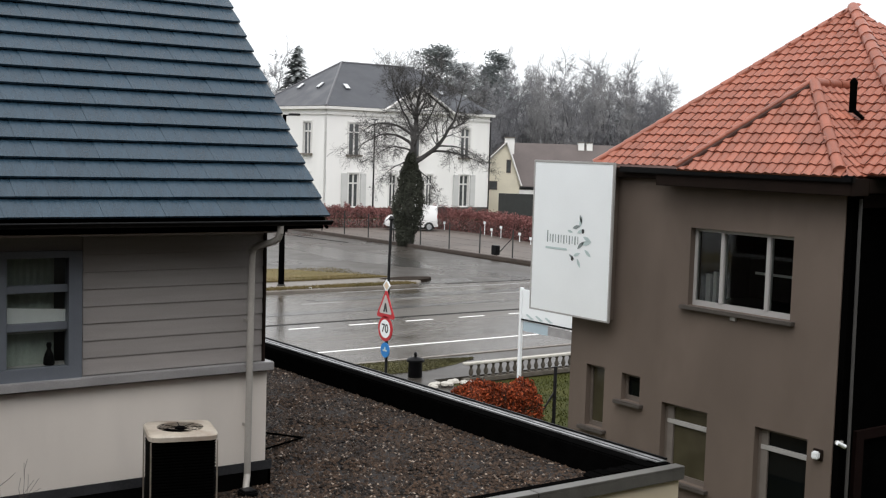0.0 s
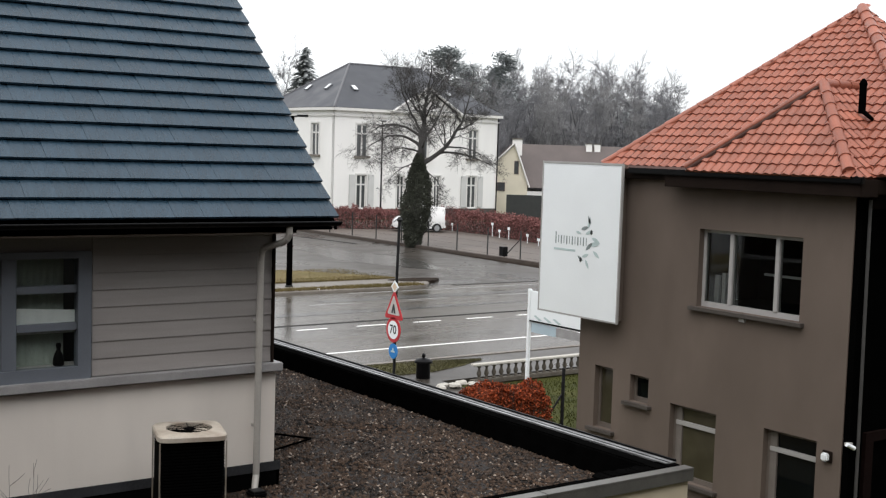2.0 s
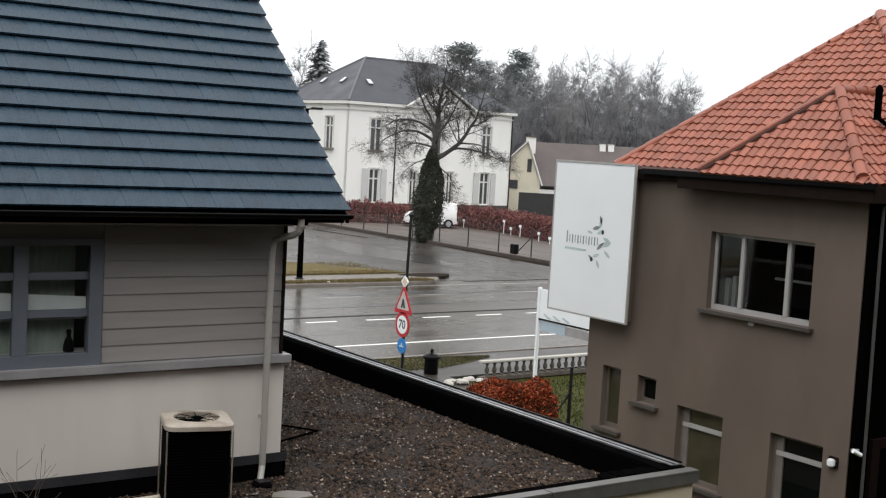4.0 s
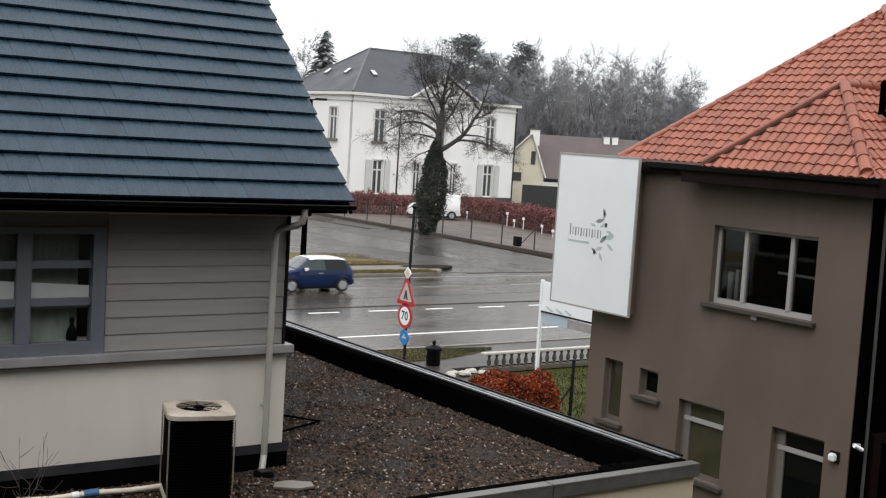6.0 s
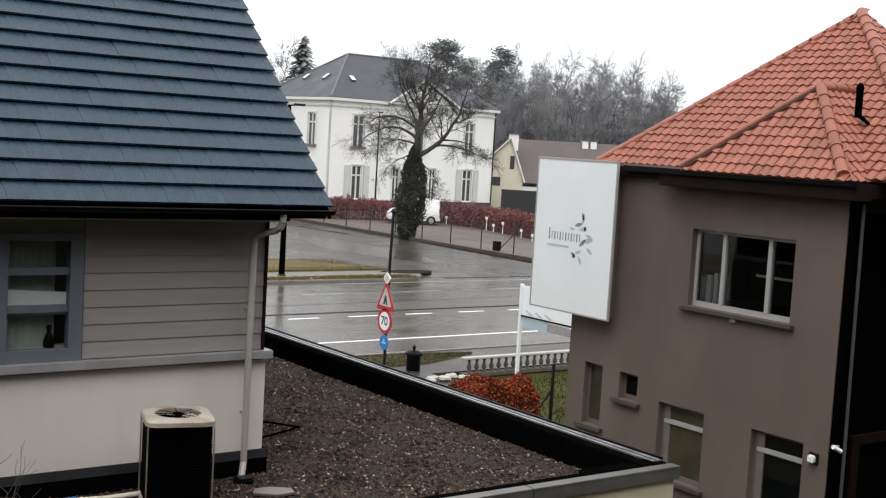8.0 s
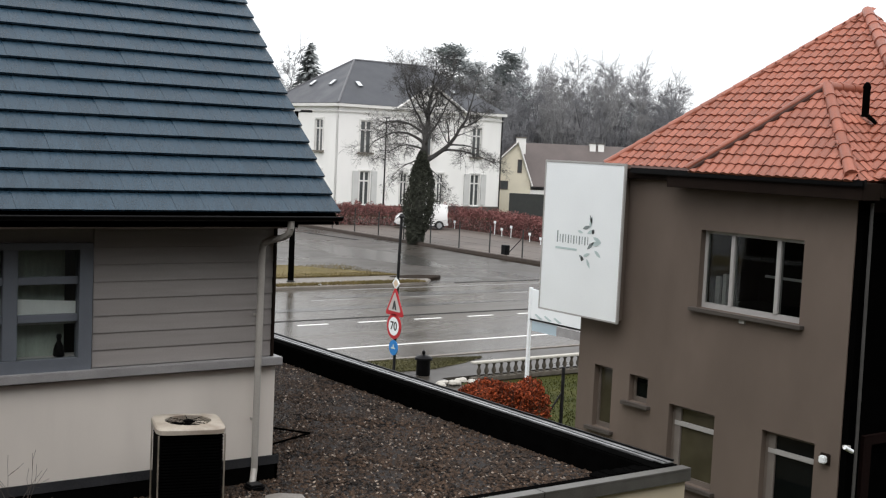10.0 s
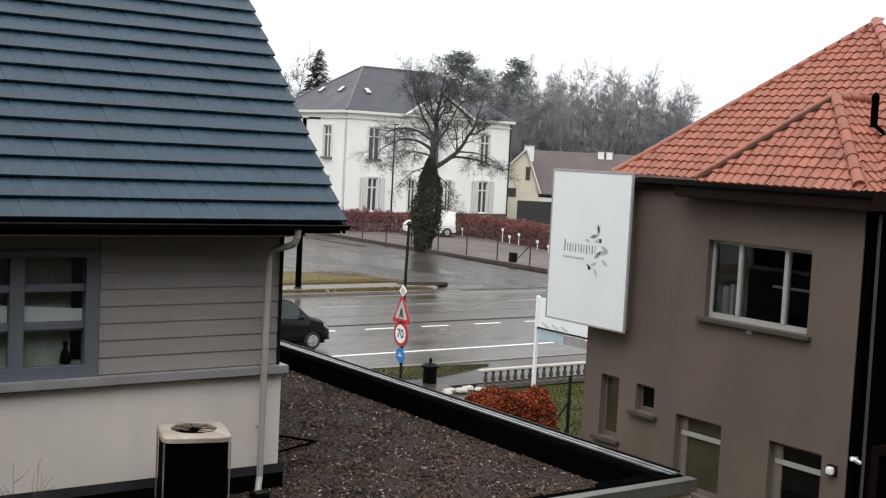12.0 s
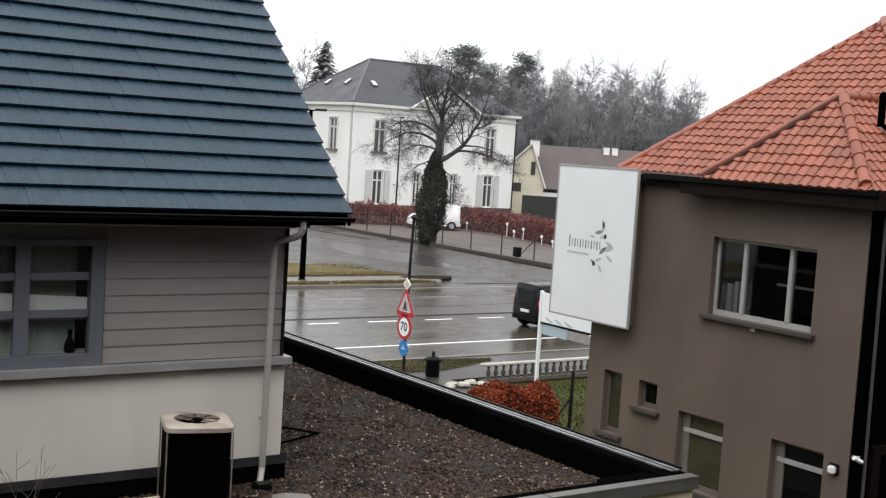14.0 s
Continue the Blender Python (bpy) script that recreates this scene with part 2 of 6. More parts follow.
M = {
    "asphalt": material("wet_asphalt", (0.057, 0.048, 0.037), 0.24, 0, 0.28, 0.22, 30, 0.10, 0.36, stain=0.5, stain_scale=(0.35, 1.6, 1), rough_vary=0.12),
    "asphalt_side": material("wet_side_asphalt", (0.052, 0.046, 0.040), 0.34, 0, 0.25, 0.25, 30, 0.10, 0.20, stain=0.4, rough_vary=0.12),
    "patch": material("dark_wet_patch", (0.045, 0.042, 0.038), 0.24, 0, 0.3, 0.8, 30, 0.06, 0.4),
    "paint": material("road_paint", (0.85, 0.85, 0.83), 0.4, 0, 0.12, 3, 60, 0.05, stain=0.2, streak=(0.35, 0.35, 0.34)),
    "paint_worn": material("worn_road_paint", (0.30, 0.30, 0.30), 0.35, 0, 0.3, 3, 60, 0.05, stain=0.6, streak=(0.12, 0.12, 0.12)),
    "concrete": material("wet_concrete", (0.15, 0.132, 0.112), 0.5, 0, 0.22, 1.2, 40, 0.12, stain=0.4),
    "paving": material("brown_paving", (0.108, 0.089, 0.076), 0.55, 0, 0.22, 0.4, 12, 0.1, 0.3, stain=0.4),
    "grass": material("winter_grass", (0.040, 0.044, 0.011), 0.85, 0, 0.35, 0.9, 25, 0.4, 0.1, stain=0.4, streak=(0.075, 0.066, 0.022)),
    "verge": material("straw_coloured_grass", (0.125, 0.096, 0.040), 0.85, 0, 0.3, 0.5, 25, 0.4, 0.2, stain=0.4, streak=(0.10, 0.10, 0.03)),
    "moss": material("mossy_verge", (0.066, 0.062, 0.028), 0.85, 0, 0.4, 1.1, 25, 0.4, 0.12, stain=0.6, streak=(0.10, 0.092, 0.062)),
    "slate": material("blue_grey_slate", (0.0175, 0.040, 0.062), 0.32, 0, 0.25, 5, 45, 0.22, 0.5, per_piece=0.10, stain=0.3, stain_scale=(2.5, 0.5, 0.5), streak=(0.028, 0.050, 0.070), rough_vary=0.12),
    "black": material("black_bitumen", (0.0025, 0.0025, 0.0025), 0.5, 0, 0.3, 6, 70, 0.2, 0.0, rough_vary=0.12),
    "felt_grey": material("weathered_felt", (0.030, 0.031, 0.034), 0.7, 0, 0.35, 3, 60, 0.2, 0.2, stain=0.4),
    "black_paint": material("black_paint", (0.004, 0.004, 0.0045), 0.4, 0, 0.25, 5, 60, 0.05, 0.1),
    "alu": material("brushed_aluminium", (0.42, 0.425, 0.43), 0.38, 0.7, 0.15, 3, 90, 0.05, rough_vary=0.1),
    "coping_zinc": material("dark_zinc_coping", (0.135, 0.13, 0.12), 0.42, 0.3, 0.22, 3, 70, 0.08, stain=0.5, streak=(0.05, 0.045, 0.04)),
    "zinc": material("dull_zinc", (0.36, 0.352, 0.355), 0.45, 0.3, 0.18, 3, 70, 0.08, stain=0.3),
    "siding": material("taupe_siding", (0.28, 0.260, 0.250), 0.65, 0, 0.10, 2.5, 80, 0.12, 0.25, per_piece=0.05, stain_scale=(0.4, 1, 6)),
    "render": material("cream_render", (0.68, 0.63, 0.577), 0.85, 0, 0.07, 1.2, 120, 0.12, 0.3, stain=0.22, stain_scale=(1.6, 1.6, 0.35), streak=(0.40, 0.375, 0.35)),
    "cream": material("yellow_cream_render", (0.62, 0.54, 0.40), 0.85, 0, 0.07, 1.5, 110, 0.1, 0.3, stain=0.2),
    "blue_frame": material("grey_blue_frame", (0.125, 0.139, 0.162), 0.5, 0, 0.08, 4, 60, 0.03),
    "pipe": material("off_white_pipe", (0.38, 0.36, 0.33), 0.4, 0, 0.12, 3, 60, 0.03, stain=0.3, stain_scale=(1, 1, 0.4)),
    "white_cloth": material("white_cloth", (0.90, 0.90, 0.90), 0.9, 0, 0.06, 6, 40, 0.05),
    # Grey-green tone standing in for the reflection that pales the panes.
    "curtain": material("pane_backing", (0.36, 0.40, 0.36), 0.9, 0, 0.2, 6, 40, 0.1, stain_scale=(3, 1, 0.5)),
    # Room interiors: the darkness indoors is put into near-black surfaces.
    "dark_room": material("dark_painted_room", (0.005, 0.006, 0.006), 0.9, 0, 0.3, 2, 20, 0.1, 0.1),
    "room": material("dim_toned_room", (0.03, 0.032, 0.03), 0.9, 0, 0.3, 2, 20, 0.1),
    "pane": None,
    "gravel": material("wet_gravel", (0.037, 0.0235, 0.0158), 0.6, 0, 0.45, 0.9, 40, 0.3, 0.16, island=0.95, rough_vary=0.15),
    "gravel_pale": material("pale_pebble", (0.20, 0.155, 0.12), 0.45, 0, 0.3, 3, 50, 0.2, island=0.65),
    "gravel_bed": material("gravel_bed", (0.012, 0.009, 0.008), 0.9, 0, 0.4, 6, 60, 0.6),
    "ac_black": material("black_louvre", (0.0018, 0.0018, 0.0018), 0.8, 0, 0.25, 5, 60, 0.05, 0.02),
    "ac_cream": material("beige_enamel", (0.42, 0.375, 0.315), 0.45, 0, 0.16, 6, 60, 0.04, stain=0.75, streak=(0.20, 0.14, 0.10)),
    "fan_rust": material("rust_stained_metal", (0.13, 0.085, 0.055), 0.6, 0, 0.4, 9, 60, 0.1, stain=0.5),
    "foam": material("pale_insulation", (0.68, 0.62, 0.52), 0.7, 0, 0.15, 8, 80, 0.2, stain=0.3),
    "blue_plastic": material("blue_plastic", (0.05, 0.13, 0.28), 0.4, 0, 0.15),
    "taupe": material("brown_grey_render", (0.144, 0.114, 0.095), 0.9, 0, 0.19, 0.7, 110, 0.14, 0.15, stain=0.5, stain_scale=(1.2, 1.2, 0.55), streak=(0.066, 0.052, 0.044)),
    # Dark tone for walls out of view, cutting bounce and reflections.
    "unseen_dark_wall": material("unseen_dark_wall", (0.05, 0.037, 0.031), 0.85, 0, 0.15, 1.5, 40, 0.2),
    "dark_brown": material("dark_brown_timber", (0.014, 0.009, 0.007), 0.8, 0, 0.3, 3, 50, 0.12, 0.08, stain_scale=(1, 1, 0.2)),
    # One even near-black for the end wall, soffits and small dark parts.
    "near_black": material("matt_near_black", (0.0015, 0.0015, 0.0015), 0.95, 0, 0.3, 3, 50, 0.12, 0.0),
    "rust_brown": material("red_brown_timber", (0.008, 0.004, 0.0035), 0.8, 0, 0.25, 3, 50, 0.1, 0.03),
    "brown_frame": material("weathered_brown_frame", (0.13, 0.108, 0.092), 0.6, 0, 0.15, 4, 60, 0.04),
    "white_frame": material("white_window_frame", (0.38, 0.37, 0.36), 0.45, 0, 0.06, 4, 60, 0.02),
    "grey_stile": material("weathered_grey_stile", (0.17, 0.15, 0.135), 0.6, 0, 0.15, 4, 60, 0.04),
    "grey_sill": material("blue_stone_sill", (0.062, 0.052, 0.045), 0.6, 0, 0.2, 5, 60, 0.1),
    # Opaque pane, near-black for the dark of the room behind it.
    "glass": glass_dark("room_dark_glass", (0.004, 0.005, 0.005), 0.03, 0.12),
    "glass_pale": glass_dark("pale_window_glass", (0.060, 0.053, 0.033), 0.06, 0.3),
    "glass_far": glass_dark("far_window_glass", (0.07, 0.075, 0.078), 0.06, 0.5),
    "tile": material("orange_clay_tile", (0.285, 0.093, 0.057), 0.40, 0, 0.2, 2.2, 50, 0.2, 0.42, per_piece=0.16, stain=0.25, streak=(0.16, 0.052, 0.034), rough_vary=0.1),
    "tile_rest": material("orange_clay_tiles_joined", (0.285, 0.093, 0.057), 0.40, 0, 0.2, 2.2, 50, 0.2, 0.42, island=0.16, stain=0.25, streak=(0.16, 0.052, 0.034), rough_vary=0.1),
    # Dark tone that puts the shade between roof tiles into colour.
    "tile_shadow": material("tile_shade", (0.05, 0.02, 0.014), 0.9),
    "sign_white": material("white_sign_panel", (0.85, 0.885, 0.90), 0.35, 0, 0.03, 1.2, 40, 0.02),
    "pale_blue": material("pale_blue_panel", (0.42, 0.52, 0.58), 0.4, 0, 0.06, 2, 40, 0.02),
    "sign_dull": material("grimy_white_reflective", (0.50, 0.47, 0.45), 0.45, 0, 0.12, 8, 60, 0.02, stain=0.3),
    "sign_grey": material("grey_print", (0.22, 0.26, 0.26), 0.5, 0, 0.1, 10, 60, 0),
    "sign_pale": material("pale_grey_green_print", (0.48, 0.58, 0.58), 0.5, 0, 0.1, 10, 60, 0),
    "print_black": material("black_print", (0.02, 0.02, 0.022), 0.5, 0, 0.1, 10, 60, 0),
    "sign_red": material("red_reflective", (0.45, 0.014, 0.022), 0.4, 0, 0.08, 6, 60, 0.02),
    "sign_blue": material("blue_reflective", (0.015, 0.19, 0.52), 0.4, 0, 0.08, 6, 60, 0.02),
    "sign_yellow": material("yellow_reflective", (0.66, 0.52, 0.38), 0.4, 0, 0.08, 6, 60, 0.02),
    # Stained stone, darkened to put the balusters' backlit shade into the colour.
    "stone_dark": material("backlit_weathered_stone", (0.10, 0.088, 0.072), 0.8, 0, 0.2, 6, 60, 0.15, 0.2, stain=0.4),
    "stone_white": material("white_cast_stone", (0.42, 0.40, 0.36), 0.75, 0, 0.15, 5, 60, 0.15, stain=0.45, streak=(0.28, 0.26, 0.22)),
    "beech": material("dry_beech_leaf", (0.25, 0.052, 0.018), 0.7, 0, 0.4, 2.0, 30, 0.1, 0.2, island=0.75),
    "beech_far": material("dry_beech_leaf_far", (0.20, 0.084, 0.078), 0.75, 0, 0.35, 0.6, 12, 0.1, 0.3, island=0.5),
    "twig": material("brown_twig", (0.05, 0.037, 0.029), 0.8, 0, 0.3, 4, 40, 0.2),
    "bark": material("wet_bark", (0.048, 0.045, 0.043), 0.8, 0, 0.3, 3, 30, 0.4, island=0.2),
    # Far wood: distance haze is put into these greyed base colours.
    "bark_far": material("hazed_grey_bark", (0.195, 0.196, 0.207), 0.85, 0, 0.2, 0.8, 12, 0.0, 0.1, island=0.10),
    "birch": material("hazed_birch_bark", (0.24, 0.238, 0.24), 0.85, 0, 0.2, 1.0, 12, 0.0, 0.1, island=0.10),
    "thicket": material("hazed_thicket", (0.098, 0.097, 0.104), 0.85, 0, 0.25, 0.5, 12, 0.0, 0.1, island=0.12),
    "ivy": material("ivy_leaf", (0.058, 0.062, 0.048), 0.8, 0, 0.25, 2, 25, 0.1, 0.05, island=0.22),
    # Needles paled towards grey, with haze put into the colour.
    "needle": material("hazed_conifer_needle", (0.34, 0.36, 0.36), 0.85, 0, 0.25, 0.6, 12, 0.0, 0.1, island=0.25),
    "stucco": material("white_stucco", (0.80, 0.79, 0.77), 0.8, 0, 0.05, 0.5, 30, 0.08, 0.3, stain=0.15, stain_scale=(1, 1, 0.3), streak=(0.6, 0.59, 0.56)),
    "hip_lead": material("dull_lead", (0.13, 0.13, 0.14), 0.5, 0.2, 0.15, 3, 40, 0.05),
    "joint": material("dark_road_joint", (0.018, 0.017, 0.016), 0.75, 0, 0.35, 1.5, 30, 0.1, 0.12, stain=0.3, streak=(0.05, 0.048, 0.045)),
    "leaf_litter": material("dark_wet_leaf_litter", (0.022, 0.016, 0.012), 0.85, 0, 0.4, 2, 30, 0.4, 0.05),
    "thin_pipe": material("grey_thin_pipe", (0.07, 0.068, 0.066), 0.5, 0, 0.15, 3, 40, 0.03, 0.2),
    "stucco_trim": material("white_trim", (0.66, 0.65, 0.63), 0.7, 0, 0.06, 1, 40, 0.06),
    "far_slate": material("grey_slate_roof", (0.046, 0.049, 0.058), 0.5, 0, 0.2, 0.5, 14, 0.25, stain=0.3, rough_vary=0.1),
    "far_tile": material("brown_tile_roof", (0.082, 0.064, 0.060), 0.6, 0, 0.2, 0.5, 14, 0.25, stain=0.3),
    "pale_yellow": material("pale_yellow_gable", (0.66, 0.61, 0.49), 0.8, 0, 0.1, 0.5, 20, 0.08, stain=0.25),
    "shutter": material("white_shutter", (0.52, 0.52, 0.51), 0.6, 0, 0.08, 1, 30, 0.1),
    "dark_fence": material("dark_green_fence", (0.020, 0.022, 0.021), 0.6, 0, 0.25, 2, 30, 0.1),
    "lamp_metal": material("dark_lamp_metal", (0.014, 0.014, 0.015), 0.5, 0, 0.2, 3, 40, 0.05, 0.2),
    "grey_metal": material("grey_metal", (0.22, 0.23, 0.24), 0.45, 0.4, 0.15, 3, 40, 0.05),
    "car_black": material("black_car_paint", (0.003, 0.0035, 0.005), 0.22, 0, 0.2, 1, 30, 0, 0.24, coat=0.0),
    "car_blue": material("blue_car_paint", (0.003, 0.013, 0.055), 0.22, 0.1, 0.2, 1, 30, 0, 0.2, coat=0.2),
    "car_navy": material("navy_car_paint", (0.004, 0.009, 0.012), 0.25, 0, 0.2, 1, 30, 0, 0.11, coat=0.08),
    "car_white": material("white_car_paint", (0.78, 0.78, 0.77), 0.25, 0, 0.05, 1, 30, 0, 0.5, coat=0.5),
    "car_glass": glass_dark("car_glass", (0.006, 0.008, 0.009), 0.04, 0.28),
    # Front windows and windscreens: reflected brightness is put into paler base colours.
    "car_glass_front": glass_dark("reflection_pale_glass", (0.032, 0.046, 0.043), 0.05, 0.3),
    "windscreen": glass_dark("sky_pale_windscreen", (0.11, 0.12, 0.12), 0.05, 0.5),
    "tyre": material("tyre_rubber", (0.015, 0.015, 0.015), 0.75, 0, 0.2, 8, 60, 0.1),
    "rim": material("alloy_rim", (0.42, 0.43, 0.44), 0.35, 0.7, 0.1, 6, 60, 0.02),
    "lens_white": material("skylight_glass", (0.7, 0.73, 0.75), 0.15, 0, 0.1, 10, 60, 0),
    "headlight": material("headlight_lens", (0.22, 0.23, 0.24), 0.12, 0, 0.1, 10, 60, 0),
    "headlight_on": glowing("lit_headlight", (1.0, 0.97, 0.9), 3.0),
    "tail_on": glowing("lit_tail_light", (0.9, 0.03, 0.05), 0.45),
    "tail": material("tail_lens", (0.35, 0.02, 0.02), 0.2, 0, 0.1, 10, 60, 0),
    "plate": material("number_plate", (0.7, 0.7, 0.7), 0.4, 0, 0.05),
}
pane = bpy.data.materials.new("clear_pane")
pane.use_nodes = True
pn, pl = pane.node_tree.nodes, pane.node_tree.links
p_mix, p_clear, p_gloss, p_fres = pn.new("ShaderNodeMixShader"), pn.new("ShaderNodeBsdfTransparent"), pn.new("ShaderNodeBsdfGlossy"), pn.new("ShaderNodeFresnel")
p_gloss.inputs["Roughness"].default_value = 0.02
p_clear.inputs["Color"].default_value = (0.90, 0.93, 0.92, 1)
p_fres.inputs["IOR"].default_value = 1.3
pl.new(p_fres.outputs[0], p_mix.inputs[0])
pl.new(p_clear.outputs[0], p_mix.inputs[1])
pl.new(p_gloss.outputs[0], p_mix.inputs[2])
pl.new(p_mix.outputs[0], pn["Material Output"].inputs["Surface"])
M["pane"] = pane


# ---- mesh tools ----
class Geo:
    """Collects corners and faces of one mesh."""

    def __init__(self):
        self.v, self.f = [], []

    def quad(self, *pts):
        k = len(self.v)
        self.v += [tuple(p) for p in pts]
        self.f.append(tuple(range(k, k + len(pts))))
        return self

    def box(self, x0, y0, z0, x1, y1, z1, m=None):
        k = len(self.v)
        c = [(x, y, z) for z in (z0, z1) for x, y in ((x0, y0), (x1, y0), (x1, y1), (x0, y1))]
        self.v += [tuple(m @ Vector(p)) for p in c] if m else c
        self.f += [tuple(k + i for i in q) for q in ((3, 2, 1, 0), (4, 5, 6, 7), (0, 1, 5, 4), (1, 2, 6, 5), (2, 3, 7, 6), (3, 0, 4, 7))]
        return self

    def tube(self, p, q, r0, r1=None, n=10, caps=True):
        p, q = Vector(p), Vector(q)
        r1 = r0 if r1 is None else r1
        d = (q - p).normalized()
        a = d.orthogonal().normalized()
        b = d.cross(a)
        k = len(self.v)
        for c, r in ((p, r0), (q, r1)):
            self.v += [tuple(c + (a * math.cos(i * math.tau / n) + b * math.sin(i * math.tau / n)) * r) for i in range(n)]
        self.f += [(k + i, k + (i + 1) % n, k + n + (i + 1) % n, k + n + i) for i in range(n)]
        if caps:
            self.f += [tuple(k + i for i in reversed(range(n))), tuple(k + n + i for i in range(n))]
        return self

    def chain(self, pts, r, n=10):
        for p, q in zip(pts, pts[1:]):
            self.tube(p, q, r, r, n)
        return self

    def lathe(self, profile, n=16, at=(0, 0, 0)):
        k = len(self.v)
        for r, z in profile:
            self.v += [(at[0] + r * math.cos(i * math.tau / n), at[1] + r * math.sin(i * math.tau / n), at[2] + z) for i in range(n)]
        for j in range(len(profile) - 1):
            self.f += [(k + j * n + i, k + j * n + (i + 1) % n, k + (j + 1) * n + (i + 1) % n, k + (j + 1) * n + i) for i in range(n)]
        self.f += [tuple(k + i for i in reversed(range(n))), tuple(k + (len(profile) - 1) * n + i for i in range(n))]
        return self

    def slab(self, outline, z0, z1):
        """An upright prism over a plan outline (counter-clockwise)."""
        k, n = len(self.v), len(outline)
        self.v += [(x, y, z0) for x, y in outline] + [(x, y, z1) for x, y in outline]
        self.f += [tuple(k + i for i in reversed(range(n))), tuple(k + n + i for i in range(n))]
        self.f += [(k + i, k + (i + 1) % n, k + n + (i + 1) % n, k + n + i) for i in range(n)]
        return self

    def weld(self):
        """Join touching boxes into one solid: shared corners meet, inner faces go."""
        index, verts, faces = {}, [], {}
        for f in self.f:
            ids = []
            for i in f:
                key = tuple(round(c, 4) for c in self.v[i])
                if key not in index:
                    index[key] = len(verts)
                    verts.append(key)
                ids.append(index[key])
            same = frozenset(ids)
            if same in faces:
                faces[same] = None
            else:
                faces[same] = tuple(ids)
        self.v, self.f = verts, [f for f in faces.values() if f]
        return self

    def mesh(self, name, mat, bevel=0.0, smooth=False):
        me = bpy.data.meshes.new(name)
        me.from_pydata(self.v, [], self.f)
        if bevel:
            bm = bmesh.new()
            bm.from_mesh(me)
            bmesh.ops.bevel(bm, geom=[e for e in bm.edges if e.is_manifold], offset=bevel, segments=2, affect="EDGES", clamp_overlap=True)
            bm.to_mesh(me)
            bm.free()
        me.materials.append(mat)
        if smooth:
            me.polygons.foreach_set("use_smooth", [True] * len(me.polygons))
            me.set_sharp_from_angle(angle=radians(40))
        me.update()
        return me


def part(name, geo, mat, parent=None, label="", bevel=0.0, smooth=False, m=None):
    """One mesh object, under a thing or a part where one is given."""
    ob = new(name, geo.mesh(name, mat, bevel, smooth) if isinstance(geo, Geo) else geo)
    if parent:
        ob.parent = parent
    if m is not None:
        ob.matrix_basis = m
    return tagged(ob, label)


def thing(name, label, category, m=None, group="", kind=""):
    ob = new(name)
    ob.empty_display_size = 0.2
    if m is not None:
        ob.matrix_basis = m
    return tagged(ob, label, category, group, kind)


def setting(name, geo, mat, label, category, **kw):
    return tagged(part(name, geo, mat, **kw), label, category, kind="structure")


def holed_wall(geo, u0, u1, z0, z1, holes, at):
    """A wall with real openings: boxes between the holes (u0, u1, z0, z1); at(u, z) gives both faces' corners."""
    us = sorted({u0, u1, *[h[0] for h in holes], *[h[1] for h in holes]})
    zs = sorted({z0, z1, *[h[2] for h in holes], *[h[3] for h in holes]})
    for a, b in zip(us, us[1:]):
        for c, d in zip(zs, zs[1:]):
            if not any(h[0] <= a and b <= h[1] and h[2] <= c and d <= h[3] for h in holes):
                at(geo, a, b, c, d)
    return geo.weld()


# ---- ground and roads ----
setting("ground", Geo().quad((-1500, -1500, -0.08), (1500, -1500, -0.08), (1500, 1500, -0.08), (-1500, 1500, -0.08)), M["grass"],
        "flat winter grassland reaching the horizon", "ground")
setting("road", Geo().box(-250, 32.2, -0.07, 400, 50.3, 0), M["asphalt"], "wet grey asphalt main road with puddled sheen", "road")
setting("side_road", Geo().box(-120, 50.3, -0.07, 48.3, 104, 0), M["asphalt_side"], "wet grey asphalt side street", "road")
setting("parking", Geo().box(48.75, 50.6, -0.07, 72, 97, 0.10), M["paving"], "brown paved parking ground behind a fence", "pavement")
setting("pavement", Geo().box(-60, 26.5, -0.07, 21.0, 31.95, 0.08).box(21.0, 28.9, -0.07, 60, 31.95, 0.08), M["asphalt_side"], "wet grey paved path beside the road", "pavement")
kerb = Geo()
for i in range(90):
    kerb.box(-60 + i * 1.0, 31.98, -0.06, -60 + i * 1.0 + 0.985, 32.17, 0.11)
setting("kerb", kerb, M["concrete"], "pale concrete kerb along the main road", "kerb")
kerb = Geo()
for i in range(53):
    kerb.box(48.34, 50.4 + i * 0.9, -0.06, 48.72, 50.4 + i * 0.9 + 0.885, 0.22)
setting("kerb", kerb, M["twig"], "low dark kerb wall below a wire fence", "kerb")
# pointed strip of grass before the road, and the long traffic island across it
tip = [(-40, 30.15), (21.6, 30.2), (23.2, 30.7), (24.2, 31.3), (23.4, 31.7), (21.6, 31.9), (-40, 31.9)]
setting("verge", Geo().slab(tip, 0.0, 0.10), M["moss"], "mossy green grass verge beside the pavement", "verge")
isl = [(-80, 49.4), (33.5, 49.5), (35.2, 50.0), (36.1, 51.0), (36.2, 52.4), (35.3, 53.4), (31.8, 58.4), (-80, 58.6)]
setting("traffic_island", Geo().slab(isl, -0.06, 0.12), M["concrete"], "long concrete traffic island with grass", "traffic island", bevel=0.03)
setting("verge", Geo().slab([(-79, 52.9), (35.3, 53.0), (34.6, 53.9), (31.4, 58.1), (-79, 58.2)], 0.12, 0.2), M["verge"], "straw coloured winter grass on the island", "verge")
setting("verge", Geo().slab([(-79, 49.55), (35.2, 50.2), (34.9, 50.75), (-79, 50.5)], 0.12, 0.16), M["verge"], "thin strip of dry grass on the island's edge", "verge")

marks = thing("road_marking", "white dashed lane line on the wet road", "road marking", kind="structure")
